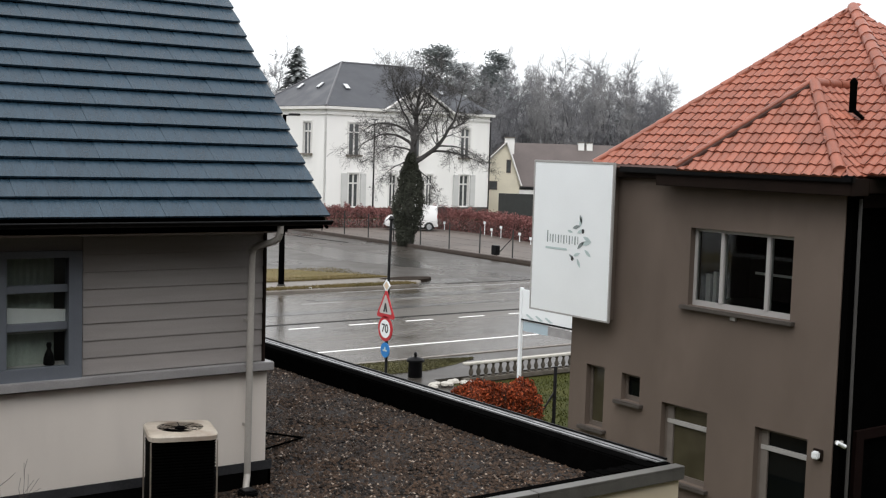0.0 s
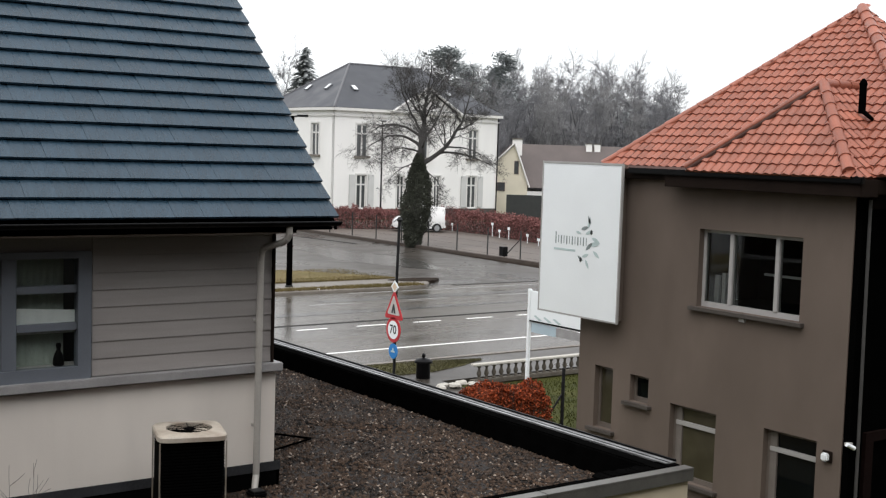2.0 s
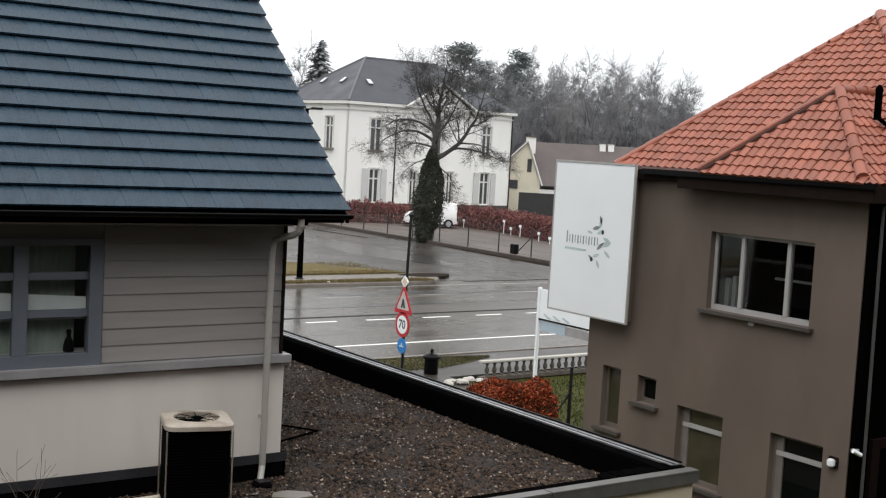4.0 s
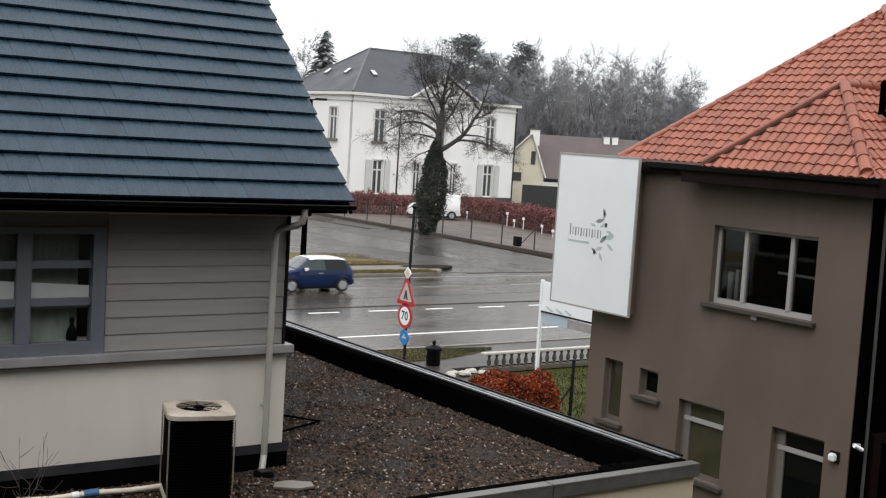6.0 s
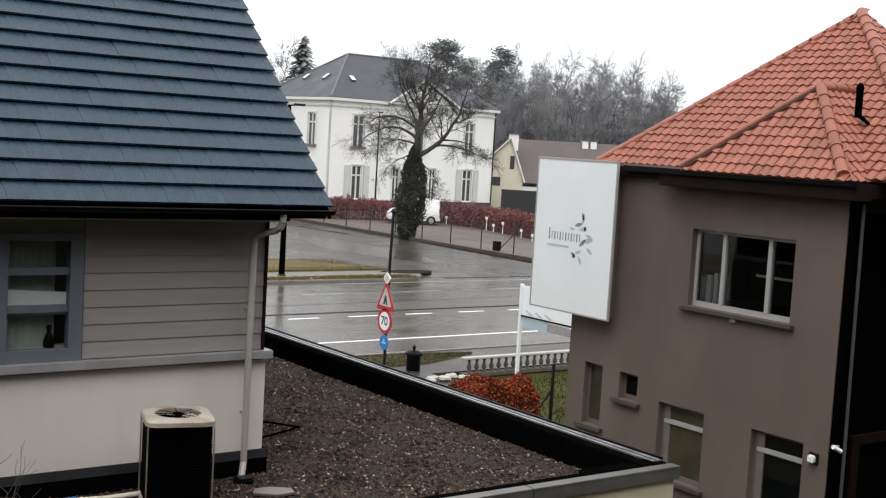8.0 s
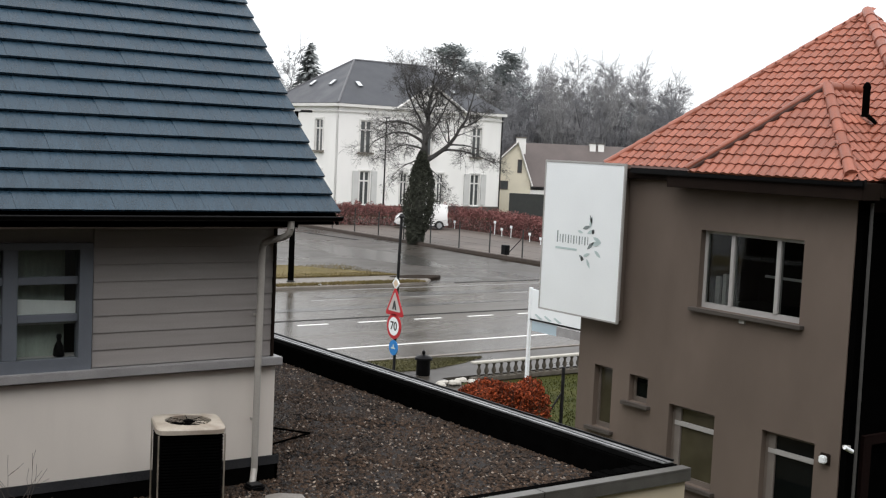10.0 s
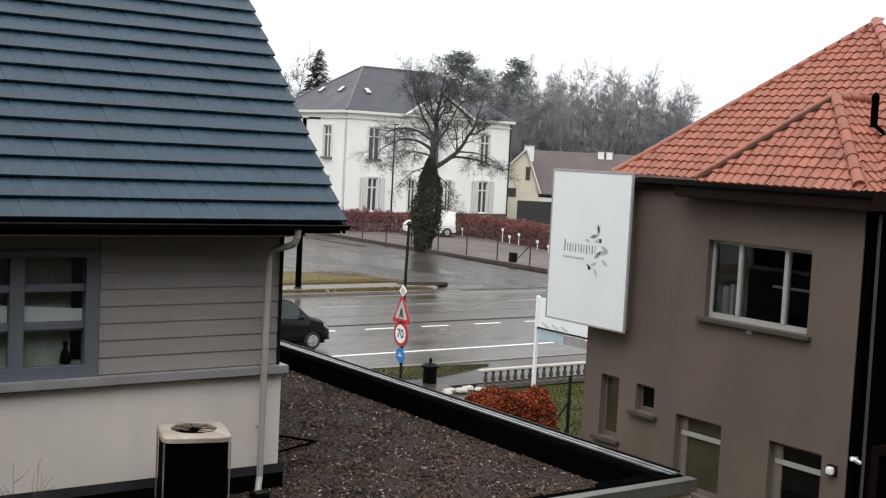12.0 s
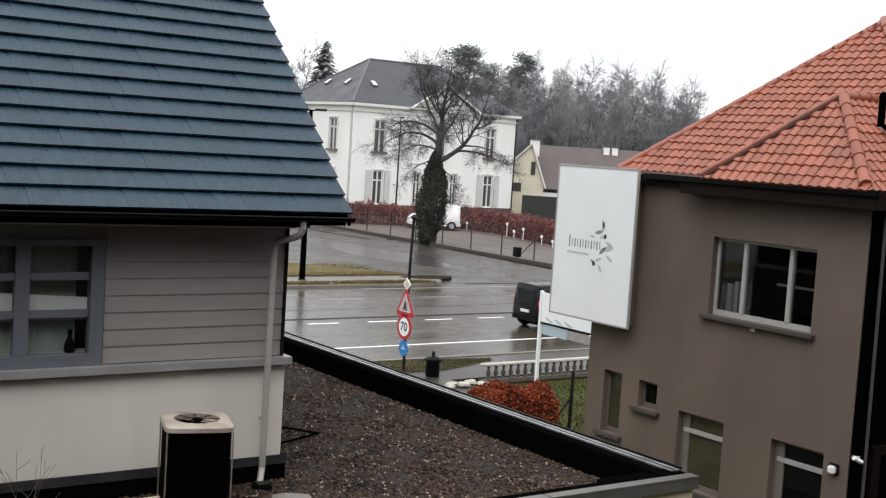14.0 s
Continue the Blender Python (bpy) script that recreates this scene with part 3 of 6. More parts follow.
for i in range(-14, 22):
    part("dash", Geo().box(0, 0, 0, 1.32, 0.15, 0.005), M["paint"], marks, m=pose(22.17 + i * 2.66, 39.75, 0.0))
marks = thing("road_marking", "long solid white edge line on the wet road", "road marking", kind="structure")
part("line", Geo().box(-40, 34.80, 0, 90, 34.94, 0.005), M["paint"], marks)
marks = thing("road_marking", "faint worn white lines across the far lanes", "road marking", kind="structure")
for i in range(-3, 9):
    part("dash", Geo().box(0, 0, 0, 2.2, 0.1, 0.004), M["paint_worn"], marks, m=pose(21 + i * 5.2, 45.9, 0))
part("line", Geo().box(30, 48.95, 0, 90, 49.05, 0.004), M["paint_worn"], marks)
part("line", Geo().box(0, 40.72, 0, 90, 41.02, 0.003), M["joint"], marks, "dark sealed joint")
part("line", Geo().box(37.0, 50.0, 0, 90, 50.28, 0.003), M["joint"], marks, "dark gutter joint")
ring_ = [(36.0 + 1.5 * math.cos(a) * (1 + 0.15 * math.sin(3 * a)), 52.1 + 0.75 * math.sin(a)) for a in [i * math.tau / 24 for i in range(24)]]
setting("soil_patch", Geo().slab(ring_, 0.0, 0.135), M["leaf_litter"], "dark wet leaf litter at the island's tip", "soil")
setting("soil_strip", Geo().slab([(47.35, 51.2), (48.33, 51.2), (48.33, 68.0), (48.2, 66.0), (47.75, 58.0)], 0.0, 0.03), M["leaf_litter"], "dark wet leaf litter along the fence kerb", "soil")
setting("drain_channel", Geo().slab([(45.25, 81.0), (45.95, 74.5), (46.25, 74.55), (45.55, 81.05)], 0.0, 0.02), M["joint"], "dark drain channel in the side street", "drain")
marks = thing("puddle", "shallow dark rain puddle on the asphalt", "puddle", kind="structure")
for x, y, rx, ry in ((36.5, 51.5, 3.6, 1.0), (41, 66, 2.2, 7.5), (33, 46.8, 7, 0.5), (26, 43.5, 9, 0.5)):
    ring = [(x + rx * math.cos(a) * (1 + 0.2 * math.sin(3 * a + x)), y + ry * math.sin(a) * (1 + 0.2 * math.cos(2 * a + y))) for a in [i * math.tau / 28 for i in range(28)]]
    part("pool", Geo().quad(*[(a, b, 0.006) for a, b in ring]), M["patch"], marks)

# ---- the building from which one looks out ----
# Never in view: its long walls are added to block low sky light.
own = thing("viewpoint_house", "unseen house behind the viewpoint, added for shade", "house")
part("wall", Geo().box(-40, -0.75, 0, 26.0, -0.4, 12.0), M["unseen_dark_wall"], own)
# Wing added out of view to close off light from the left.
part("shade_wing", Geo().box(-7.0, -0.4, 0, -6.7, 21.0, 9.5), M["unseen_dark_wall"], own)
part("roof", Geo().quad((-16.3, -0.2, 14.9), (9.3, -0.2, 14.9), (9.3, -6, 20), (-16.3, -6, 20)).quad((-16.3, -6, 20), (9.3, -6, 20), (9.3, -11.8, 14.9), (-16.3, -11.8, 14.9)), M["far_tile"], own)
part("wall", Geo().box(-16, -11.5, 0, -15.7, -0.75, 15.0).box(8.7, -11.5, 0, 9.0, -0.75, 15.0).box(-15.7, -11.5, 0, 8.7, -11.2, 15.0), M["taupe"], own)

# ---- house with the slate roof ----
HX, HY = 6.60, 12.35          # its corner by the flat roof
ROOF_Z = 3.00
house = thing("slate_roof_house", "cream rendered house with taupe boards and a slate roof", "house")
WIN = (2.55, 4.42, 4.42, 5.75)  # window opening


def front_piece(g, a, b, c, d):
    g.box(a, HY, c, b, HY + 0.3, d)


walls = Geo().box(-3.0, HY, 0, HX, HY + 0.3, 4.30)
# Side wall is out of view; dark so the opposite panes mirror little.
part("side_wall", Geo().box(HX - 0.3, HY + 0.302, 0, HX - 0.002, 21.5, 4.30), M["unseen_dark_wall"], house, "unseen side wall, kept dark for the window opposite")
part("wall", walls, M["render"], house)
upper = holed_wall(Geo(), -3.0, HX - 0.06, 4.30, 6.05, [WIN], lambda g, a, b, c, d: g.box(a, HY + 0.03, c, b, HY + 0.3, d))
upper.box(HX - 0.3, HY + 0.3, 4.3, HX - 0.06, 21.5, 6.05)
up = part("upper_wall", upper, M["siding"], house, "taupe boarded upper wall")
part("ledge", Geo().box(-3, HY - 0.09, 4.325, HX + 0.05, HY + 0.03, 4.42).box(HX - 0.06, HY + 0.03, 4.325, HX + 0.05, 21.5, 4.42), M["zinc"], house, "grey sheet ledge below the boards", bevel=0.008)
part("plinth", Geo().box(-3, HY - 0.05, ROOF_Z - 0.1, HX + 0.05, HY - 0.002, 3.26).box(HX + 0.002, HY - 0.05, ROOF_Z - 0.1, HX + 0.05, 20.0, 3.26), M["black"], house, "black bitumen upstand", bevel=0.01)
part("flashing", Geo().box(-3, HY - 0.058, 3.165, HX + 0.056, HY - 0.051, 3.268), M["felt_grey"], house, "grey weathered edge of the bitumen upstand")
# overlapping boards beside the window
z, k = 4.43, 0
while z < 5.95:
    for a, b in ((-3.0, WIN[0] - 0.02), (WIN[1] + 0.02, HX - 0.067)):
        if a < 0:
            continue
        g = Geo()
        top = min(z + 0.178, 6.0)
        g.v = [(a, HY + 0.006, z), (b, HY + 0.006, z), (b, HY + 0.018, top), (a, HY + 0.018, top), (a, HY + 0.03, z), (b, HY + 0.03, z), (b, HY + 0.03, top), (a, HY + 0.03, top)]
        g.f = [(0, 1, 2, 3), (4, 7, 6, 5), (0, 4, 5, 1), (3, 2, 6, 7), (0, 3, 7, 4), (1, 5, 6, 2)]
        part("board", g, M["siding"], up)
    z += 0.181
part("corner_board", Geo().box(HX - 0.065, HY - 0.012, 4.40, HX - 0.03, HY + 0.06, 6.0), M["dark_brown"], house, "dark corner trim", bevel=0.005)
# side wall boards, out of view and dark to dull the window reflection
g = Geo()
for i in range(9):
    g.box(HX - 0.062, HY + 0.08, 4.42 + i * 0.181, HX - 0.045 + 0.01, 21.4, 4.42 + i * 0.181 + 0.172)
part("side_boards", g, M["dark_brown"], house, "unseen side boards, kept dark for the window opposite")
# window: wide grey-blue frame, two sashes with bars
win = part("window", Geo().box(WIN[0], HY - 0.03, WIN[2], WIN[0] + 0.13, HY + 0.1, WIN[3]).box(WIN[1] - 0.14, HY - 0.03, WIN[2], WIN[1], HY + 0.1, WIN[3])
           .box(WIN[0] + 0.13, HY - 0.03, WIN[3] - 0.07, WIN[1] - 0.14, HY + 0.1, WIN[3]).box(WIN[0] + 0.13, HY - 0.03, WIN[2], WIN[1] - 0.14, HY + 0.1, WIN[2] + 0.13).weld(),
           M["blue_frame"], house, "wide grey-blue window frame")
part("sash", Geo().box(3.51, HY, WIN[2] + 0.13, 3.66, HY + 0.08, WIN[3] - 0.07), M["blue_frame"], win, bevel=0.006)
for z in (4.94, 5.33):
    part("glazing_bar", Geo().box(3.66, HY + 0.01, z - 0.01, 4.28, HY + 0.07, z + 0.07), M["blue_frame"], win, bevel=0.005)
    part("glazing_bar", Geo().box(2.68, HY + 0.01, z - 0.01, 3.51, HY + 0.07, z + 0.07), M["blue_frame"], win, bevel=0.005)
for a, b in ((2.68, 3.51), (3.66, 4.28)):
    p = part("pane", Geo().box(a, HY + 0.035, WIN[2] + 0.13, b, HY + 0.041, WIN[3] - 0.07), M["pane"], win)
    p.visible_shadow = False
part("window_board", Geo().box(2.56, HY + 0.085, 4.52, 4.41, HY + 0.29, 4.555), M["white_frame"], win)
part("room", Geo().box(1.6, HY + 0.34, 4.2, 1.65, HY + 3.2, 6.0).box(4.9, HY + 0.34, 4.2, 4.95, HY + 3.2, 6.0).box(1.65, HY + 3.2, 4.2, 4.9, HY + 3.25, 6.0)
     .box(1.65, HY + 0.34, 4.16, 4.9, HY + 3.2, 4.2), M["room"], house, "room behind the window, its dimness put into the colour")
# Folded sheet added behind the glass in place of its reflection.
net = Geo()
for i in range(60):
    x = 2.03 + i * 0.036
    net.quad((x, HY + 0.17 + 0.005 * (i % 2), 4.54), (x + 0.036, HY + 0.17 + 0.005 * ((i + 1) % 2), 4.54), (x + 0.036, HY + 0.17 + 0.005 * ((i + 1) % 2), 5.9), (x, HY + 0.17 + 0.005 * (i % 2), 5.9))
tagged(part("pane_backing", net, M["curtain"]), "grey-green sheet inside a window, added to lighten the panes", "curtain")
vase = thing("vase", "small black bottle vase on the window board", "vase", pose(4.12, HY + 0.105, 4.555))
part("body", Geo().lathe([(0.052, 0), (0.060, 0.015), (0.056, 0.07), (0.042, 0.12), (0.026, 0.15), (0.020, 0.17), (0.024, 0.185), (0.03, 0.21), (0.022, 0.235)], 12), M["black_paint"], vase, smooth=True)
curt = Geo()
for i in range(26):
    x = 2.66 + i * 0.064
    curt.quad((x, HY + 0.078 + 0.004 * (i % 2), 4.90), (x + 0.064, HY + 0.078 + 0.004 * ((i + 1) % 2), 4.90 - 0.003), (x + 0.064, HY + 0.078 + 0.004 * ((i + 1) % 2), 5.23 - 0.004 * i), (x, HY + 0.078 + 0.004 * (i % 2), 5.23 - 0.004 * (i - 1)))
part("window_curtain", curt, M["white_cloth"], None, "white half curtain hung inside a window", smooth=True)
tagged(bpy.data.objects["window_curtain"], "white half curtain hung inside a window", "curtain")

# slate roof: 45 degrees, rising away from the eaves
EZ, EY, VX = 6.07, 11.90, 7.13
roof = part("roof", Geo().quad((-3, EY + 0.02, EZ - 0.06), (VX - 0.03, EY + 0.02, EZ - 0.06), (VX - 0.03, 17.4, EZ + 5.42), (-3, 17.4, EZ + 5.42))
            .quad((-3, 17.4, EZ + 5.42), (VX - 0.03, 17.4, EZ + 5.42), (VX - 0.03, 22.9, EZ - 0.06), (-3, 22.9, EZ - 0.06)), M["black"], house, "slate covered pitched roof")
part("gable_wall", Geo().quad((HX - 0.05, HY, 6.0), (HX - 0.05, 22.4, 6.0), (HX - 0.05, 17.4, 11.3)), M["siding"], house)
part("soffit", Geo().box(-3, EY + 0.06, EZ - 0.135, HX + 0.02, HY + 0.03, EZ - 0.09), M["near_black"], house, "dark soffit")
part("eaves_strip", Geo().box(-3, EY - 0.005, EZ - 0.138, 6.40, EY + 0.02, EZ - 0.123), M["taupe"], house)
part("fascia", Geo().box(-3, EY + 0.01, EZ - 0.10, VX - 0.08, EY + 0.06, EZ - 0.03), M["near_black"], house)
g = Geo()
g.v = [(VX - 0.06, EY, EZ - 0.07), (VX - 0.02, EY, EZ - 0.07), (VX - 0.06, 17.4, EZ + 5.41), (VX - 0.02, 17.4, EZ + 5.41), (VX - 0.06, EY, EZ - 0.10), (VX - 0.02, EY, EZ - 0.10), (VX - 0.06, 17.4, EZ + 5.28), (VX - 0.02, 17.4, EZ + 5.28)]
g.f = [(0, 1, 3, 2), (4, 6, 7, 5), (0, 2, 6, 4), (1, 5, 7, 3), (0, 4, 5, 1), (2, 3, 7, 6)]
part("bargeboard", g, M["near_black"], house)
part("verge_soffit", Geo().quad((HX - 0.06, EY + 0.1, EZ - 0.10), (VX - 0.05, EY + 0.1, EZ - 0.10), (VX - 0.05, 17.4, EZ + 5.2), (HX - 0.06, 17.4, EZ + 5.2)), M["near_black"], house)
# half-round gutter with lip
g = Geo()
for i in range(9):
    a0, a1 = math.pi * i / 9, math.pi * (i + 1) / 9
    c0, s0, c1, s1 = -math.cos(a0) * 0.065, -math.sin(a0) * 0.05, -math.cos(a1) * 0.065, -math.sin(a1) * 0.05
    g.quad((-3, EY - 0.055 + c0, EZ - 0.008 + s0), (VX - 0.03, EY - 0.055 + c0, EZ - 0.008 + s0), (VX - 0.03, EY - 0.055 + c1, EZ - 0.008 + s1), (-3, EY - 0.055 + c1, EZ - 0.008 + s1))
g.tube((-3, EY - 0.12, EZ - 0.008), (VX - 0.03, EY - 0.12, EZ - 0.008), 0.011, n=8)
g.quad(*[(VX - 0.03, EY - 0.055 - math.cos(math.pi * i / 9) * 0.065, EZ - 0.008 - math.sin(math.pi * i / 9) * 0.05) for i in range(10)])
part("gutter", g, M["black_paint"], house, "black half-round gutter")
pipe = Geo().chain([(6.47, EY - 0.05, EZ - 0.055), (6.47, EY - 0.045, EZ - 0.14), (6.46, EY - 0.02, EZ - 0.20), (6.435, EY + 0.04, EZ - 0.24), (6.35, HY - 0.20, 5.77), (6.325, HY - 0.15, 5.735), (HX - 0.285, HY - 0.14, 5.69), (HX - 0.288, HY - 0.14, 5.60), (HX - 0.298, HY - 0.14, 3.16), (HX - 0.38, HY - 0.26, 3.0)], 0.038, 14)
dp = part("downpipe", pipe, M["pipe"], house, "off-white round downpipe with a kicked foot", smooth=True)
for z in (4.9, 3.7):
    part("bracket", Geo().box(HX - 0.30, HY - 0.12, z, HX - 0.285, HY - 0.0, z + 0.03), M["pipe"], dp)

# ---- flat-roofed annexe ----
PX, PY = 10.40, 9.36            # outer corner of its parapet
PZ = 3.40
annexe = thing("flat_roof_annexe", "low cream annexe with a gravelled flat roof", "house")
part("wall", Geo().box(0.0, PY + 0.04, 0, PX - 0.05, PY + 0.32, 3.24).box(PX - 0.33, PY + 0.32, 0, PX - 0.05, 19.3, 3.24), M["cream"], annexe)
part("roof_slab", Geo().box(0.0, PY + 0.32, 2.8, PX - 0.33, 19.3, ROOF_Z - 0.03)
     .quad((7.0, PY + 0.32, ROOF_Z - 0.028), (PX - 0.33, PY + 0.32, ROOF_Z + 0.055), (PX - 0.33, 19.3, ROOF_Z + 0.055), (7.0, 19.3, ROOF_Z - 0.028)), M["gravel_bed"], annexe, "gravel bed of the flat roof")
par = part("parapet", Geo().box(PX - 0.36, PY + 0.36, ROOF_Z - 0.05, PX - 0.03, 19.3, PZ - 0.035).box(0, PY + 0.06, ROOF_Z - 0.05, PX - 0.03, PY + 0.36, PZ - 0.05), M["black"], annexe, "black bitumen parapet", bevel=0.02)
for i in range(5):
    y0 = PY + 0.28 + i * 1.98
    part("coping", Geo().box(PX - 0.17, y0, PZ - 0.035, PX, y0 + 1.972, PZ - 0.012).box(PX - 0.012, y0, PZ - 0.12, PX, y0 + 1.972, PZ - 0.035), M["alu"], par, "wet aluminium edge trim", bevel=0.003)
    part("seam", Geo().box(PX - 0.118, y0, PZ - 0.012, PX - 0.104, y0 + 1.972, PZ - 0.006), M["black_paint"], par)
    part("lip", Geo().box(PX - 0.02, y0, PZ - 0.012, PX + 0.004, y0 + 1.972, PZ + 0.012), M["black_paint"], par)
for i in range(5):
    x1 = PX - i * 2.2
    part("front_coping", Geo().box(x1 - 2.19, PY, PZ - 0.05, x1, PY + 0.15, PZ - 0.02).box(x1 - 2.19, PY, PZ - 0.17, x1, PY + 0.014, PZ - 0.05), M["coping_zinc"], par, "dull zinc edge trim", bevel=0.004)
# crinkled roofing felt in the corner
g = Geo()
for i in range(26):
    x = PX - 1.25 + i * 0.045
    g.box(x, PY + 0.17 + random.uniform(0, 0.05), PZ - 0.05, x + random.uniform(0.05, 0.11), PY + 0.36 + random.uniform(-0.04, 0.06), PZ - 0.04 + random.uniform(0, 0.02))
part("felt_edge", g, M["black"], par, "rough bitumen felt")


def pebbles(n, size, seed, region, dens=None):
    r = random.Random(seed)
    g = Geo()
    while n:
        x, y = r.uniform(region[0], region[2]), r.uniform(region[1], region[3])
        if x < HX + 0.06 and y > HY - 0.06:
            continue
        n -= 1
        s = size * r.uniform(0.55, 1.5)
        a, e = r.uniform(0, 6.28), r.uniform(0.6, 1.0)
        k = len(g.v)
        zz = ROOF_Z - 0.03 + s * 0.22 + 0.012 * math.sin(x * 5) * math.cos(y * 4) + 0.027 * max(0, x - 7.0)
        for i in range(5):
            b = a + i * math.tau / 5
            g.v.append((x + s * math.cos(b) * e * r.uniform(0.8, 1.1), y + s * math.sin(b) * r.uniform(0.8, 1.1), zz))
        g.v += [(x + r.uniform(-0.3, 0.3) * s, y + r.uniform(-0.3, 0.3) * s, zz + s * r.uniform(0.4, 0.75)), (x, y, zz - s * 0.5)]
        g.f += [(k + i, k + (i + 1) % 5, k + 5) for i in range(5)] + [(k + (i + 1) % 5, k + i, k + 6) for i in range(5)]
    return g


REG = (2.6, PY + 0.37, PX - 0.38, 19.2)
tagged(part("gravel", pebbles(30000, 0.028, 5, REG), M["gravel"]), "wet dark brown gravel on a flat roof", "gravel", kind="stuff")
tagged(part("gravel", pebbles(4200, 0.021, 6, REG), M["gravel_pale"]), "scattered pale pebbles among dark gravel", "gravel", kind="stuff")

# ---- brown house with the tiled roof ----
BX, BY0, BY1 = 15.80, 11.26, 17.26
brown = thing("tiled_roof_house", "brown-grey rendered house with an orange tiled roof", "house")
HOLES = [(12.18, 14.34, 4.36, 5.70), (13.78, 14.84, 1.24, 2.57), (11.72, 12.76, 0.9, 2.55), (15.39, 15.86, 2.42, 2.92), (16.31, 16.80, 1.76, 2.94)]
part("wall", holed_wall(Geo(), BY0, BY1, 0, 6.62, HOLES, lambda g, a, b, c, d: g.box(BX, a, c, BX + 0.3, b, d)), M["taupe"], brown)
part("far_wall", Geo().box(BX + 0.3, BY1 - 0.3, 0, 25, BY1, 6.6), M["taupe"], brown)
part("dark_wall", Geo().box(BX + 0.02, BY0 - 0.06, 0, 25, BY0 - 0.004, 6.6), M["near_black"], brown, "near-black end wall")
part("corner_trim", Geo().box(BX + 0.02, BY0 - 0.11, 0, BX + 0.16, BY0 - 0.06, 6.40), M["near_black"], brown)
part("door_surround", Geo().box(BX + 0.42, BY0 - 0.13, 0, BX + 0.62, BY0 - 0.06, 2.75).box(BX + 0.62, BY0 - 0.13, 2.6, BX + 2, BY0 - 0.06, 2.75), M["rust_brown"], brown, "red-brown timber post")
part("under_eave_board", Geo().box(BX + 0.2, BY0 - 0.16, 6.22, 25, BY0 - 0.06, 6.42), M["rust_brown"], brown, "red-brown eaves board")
part("fascia", Geo().box(15.46, 10.95, 6.40, 15.9, 14.9, 6.66).box(15.66, 14.9, 6.50, 15.9, 17.3, 6.66).box(15.9, 10.95, 6.44, 25, 11.26, 6.66), M["dark_brown"], brown, "dark brown boxed eaves", bevel=0.01)
part("gutter", Geo().box(15.40, 10.9, 6.60, 15.5, 14.9, 6.70).box(15.54, 14.9, 6.60, 15.65, 15.9, 6.70), M["black_paint"], brown, bevel=0.015)
part("downpipe", Geo().chain([(15.92, BY0 - 0.17, 6.36), (15.97, BY0 - 0.17, 2.3), (15.98, BY0 - 0.17, 0.1)], 0.026, 12), M["thin_pipe"], brown, "slim grey downpipe")


def brown_window(y0, y1, z0, z1, mullions=(), transom=0, glass="glass", sill=True, label="white framed window with dark glass", frame_mat="white_frame"):
    w = part("window", Geo().box(BX + 0.12, y0, z0, BX + 0.19, y0 + 0.06, z1).box(BX + 0.12, y1 - 0.06, z0, BX + 0.19, y1, z1)
             .box(BX + 0.12, y0 + 0.06, z1 - 0.06, BX + 0.19, y1 - 0.06, z1).box(BX + 0.12, y0 + 0.06, z0, BX + 0.19, y1 - 0.06, z0 + 0.09).weld(), M[frame_mat], brown, label)
    for y in mullions:
        part("mullion", Geo().box(BX + 0.10, y - 0.04, z0 + 0.09, BX + 0.2, y + 0.04, z1 - 0.06), M["white_frame"], w, bevel=0.006)
    if frame_mat == "brown_frame" and transom:
        part("stile", Geo().box(BX + 0.11, y1 - 0.20, z0 + 0.09, BX + 0.195, y1 - 0.06, z1 - 0.06), M["grey_stile"], w, bevel=0.006)
    if transom:
        part("transom", Geo().box(BX + 0.10, y0 + 0.06, transom - 0.04, BX + 0.2, y1 - 0.06, transom + 0.04), M["white_frame"], w, bevel=0.006)
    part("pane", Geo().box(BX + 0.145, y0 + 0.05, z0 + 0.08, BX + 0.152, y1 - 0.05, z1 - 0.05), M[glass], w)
    if sill:
        part("sill", Geo().box(BX - 0.10, y0 - 0.10, z0 - 0.07, BX + 0.12, y1 + 0.12, z0 - 0.003), M["grey_sill"], w, "grey stone sill", bevel=0.008)
    return w


w = brown_window(*HOLES[0], (13.71, 12.75), glass="pane")
# Thin pale bar giving the level line across the panes.
part("inner_bar", Geo().box(BX + 0.9, 12.1, 4.93, BX + 0.94, 13.65, 4.97), M["zinc"], w, "pale level bar behind the panes")
part("inner_stand", Geo().box(BX + 0.35, 14.02, 4.3, BX + 0.4, 14.1, 4.95).box(BX + 0.35, 14.16, 4.3, BX + 0.4, 14.26, 4.9), M["siding"], w, "grey stand behind the pane")
# Floor coloured near-black to stand for the dark of the room.
part("room_floor", Geo().box(BX + 0.3, 11.6, 4.2, BX + 2.4, 15.0, 4.3), M["dark_room"], brown, "room floor, its darkness put into the colour")
part("latch_box", Geo().box(BX - 0.05, 13.24, 4.22, BX + 0.0, 13.36, 4.29), M["white_frame"], w, bevel=0.006)
brown_window(*HOLES[1], (), 2.24, "glass_pale", label="brown framed window with dark glass", frame_mat="brown_frame")
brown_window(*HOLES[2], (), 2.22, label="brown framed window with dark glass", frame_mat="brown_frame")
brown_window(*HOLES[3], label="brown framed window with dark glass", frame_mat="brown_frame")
brown_window(*HOLES[4], (), 0, "glass_pale", label="brown framed window with dark glass", frame_mat="brown_frame")
part("room", Geo().box(BX + 2.4, BY0, 0.5, BX + 2.45, BY1 - 0.3, 6.3).box(BX + 0.31, 11.55, 4.31, BX + 2.4, 11.6, 6.2).box(BX + 0.31, 15.0, 4.31, BX + 2.4, 15.05, 6.2).box(BX + 0.31, 11.55, 6.2, BX + 2.4, 15.05, 6.25), M["dark_room"], brown, "room shell, its darkness put into the colour")

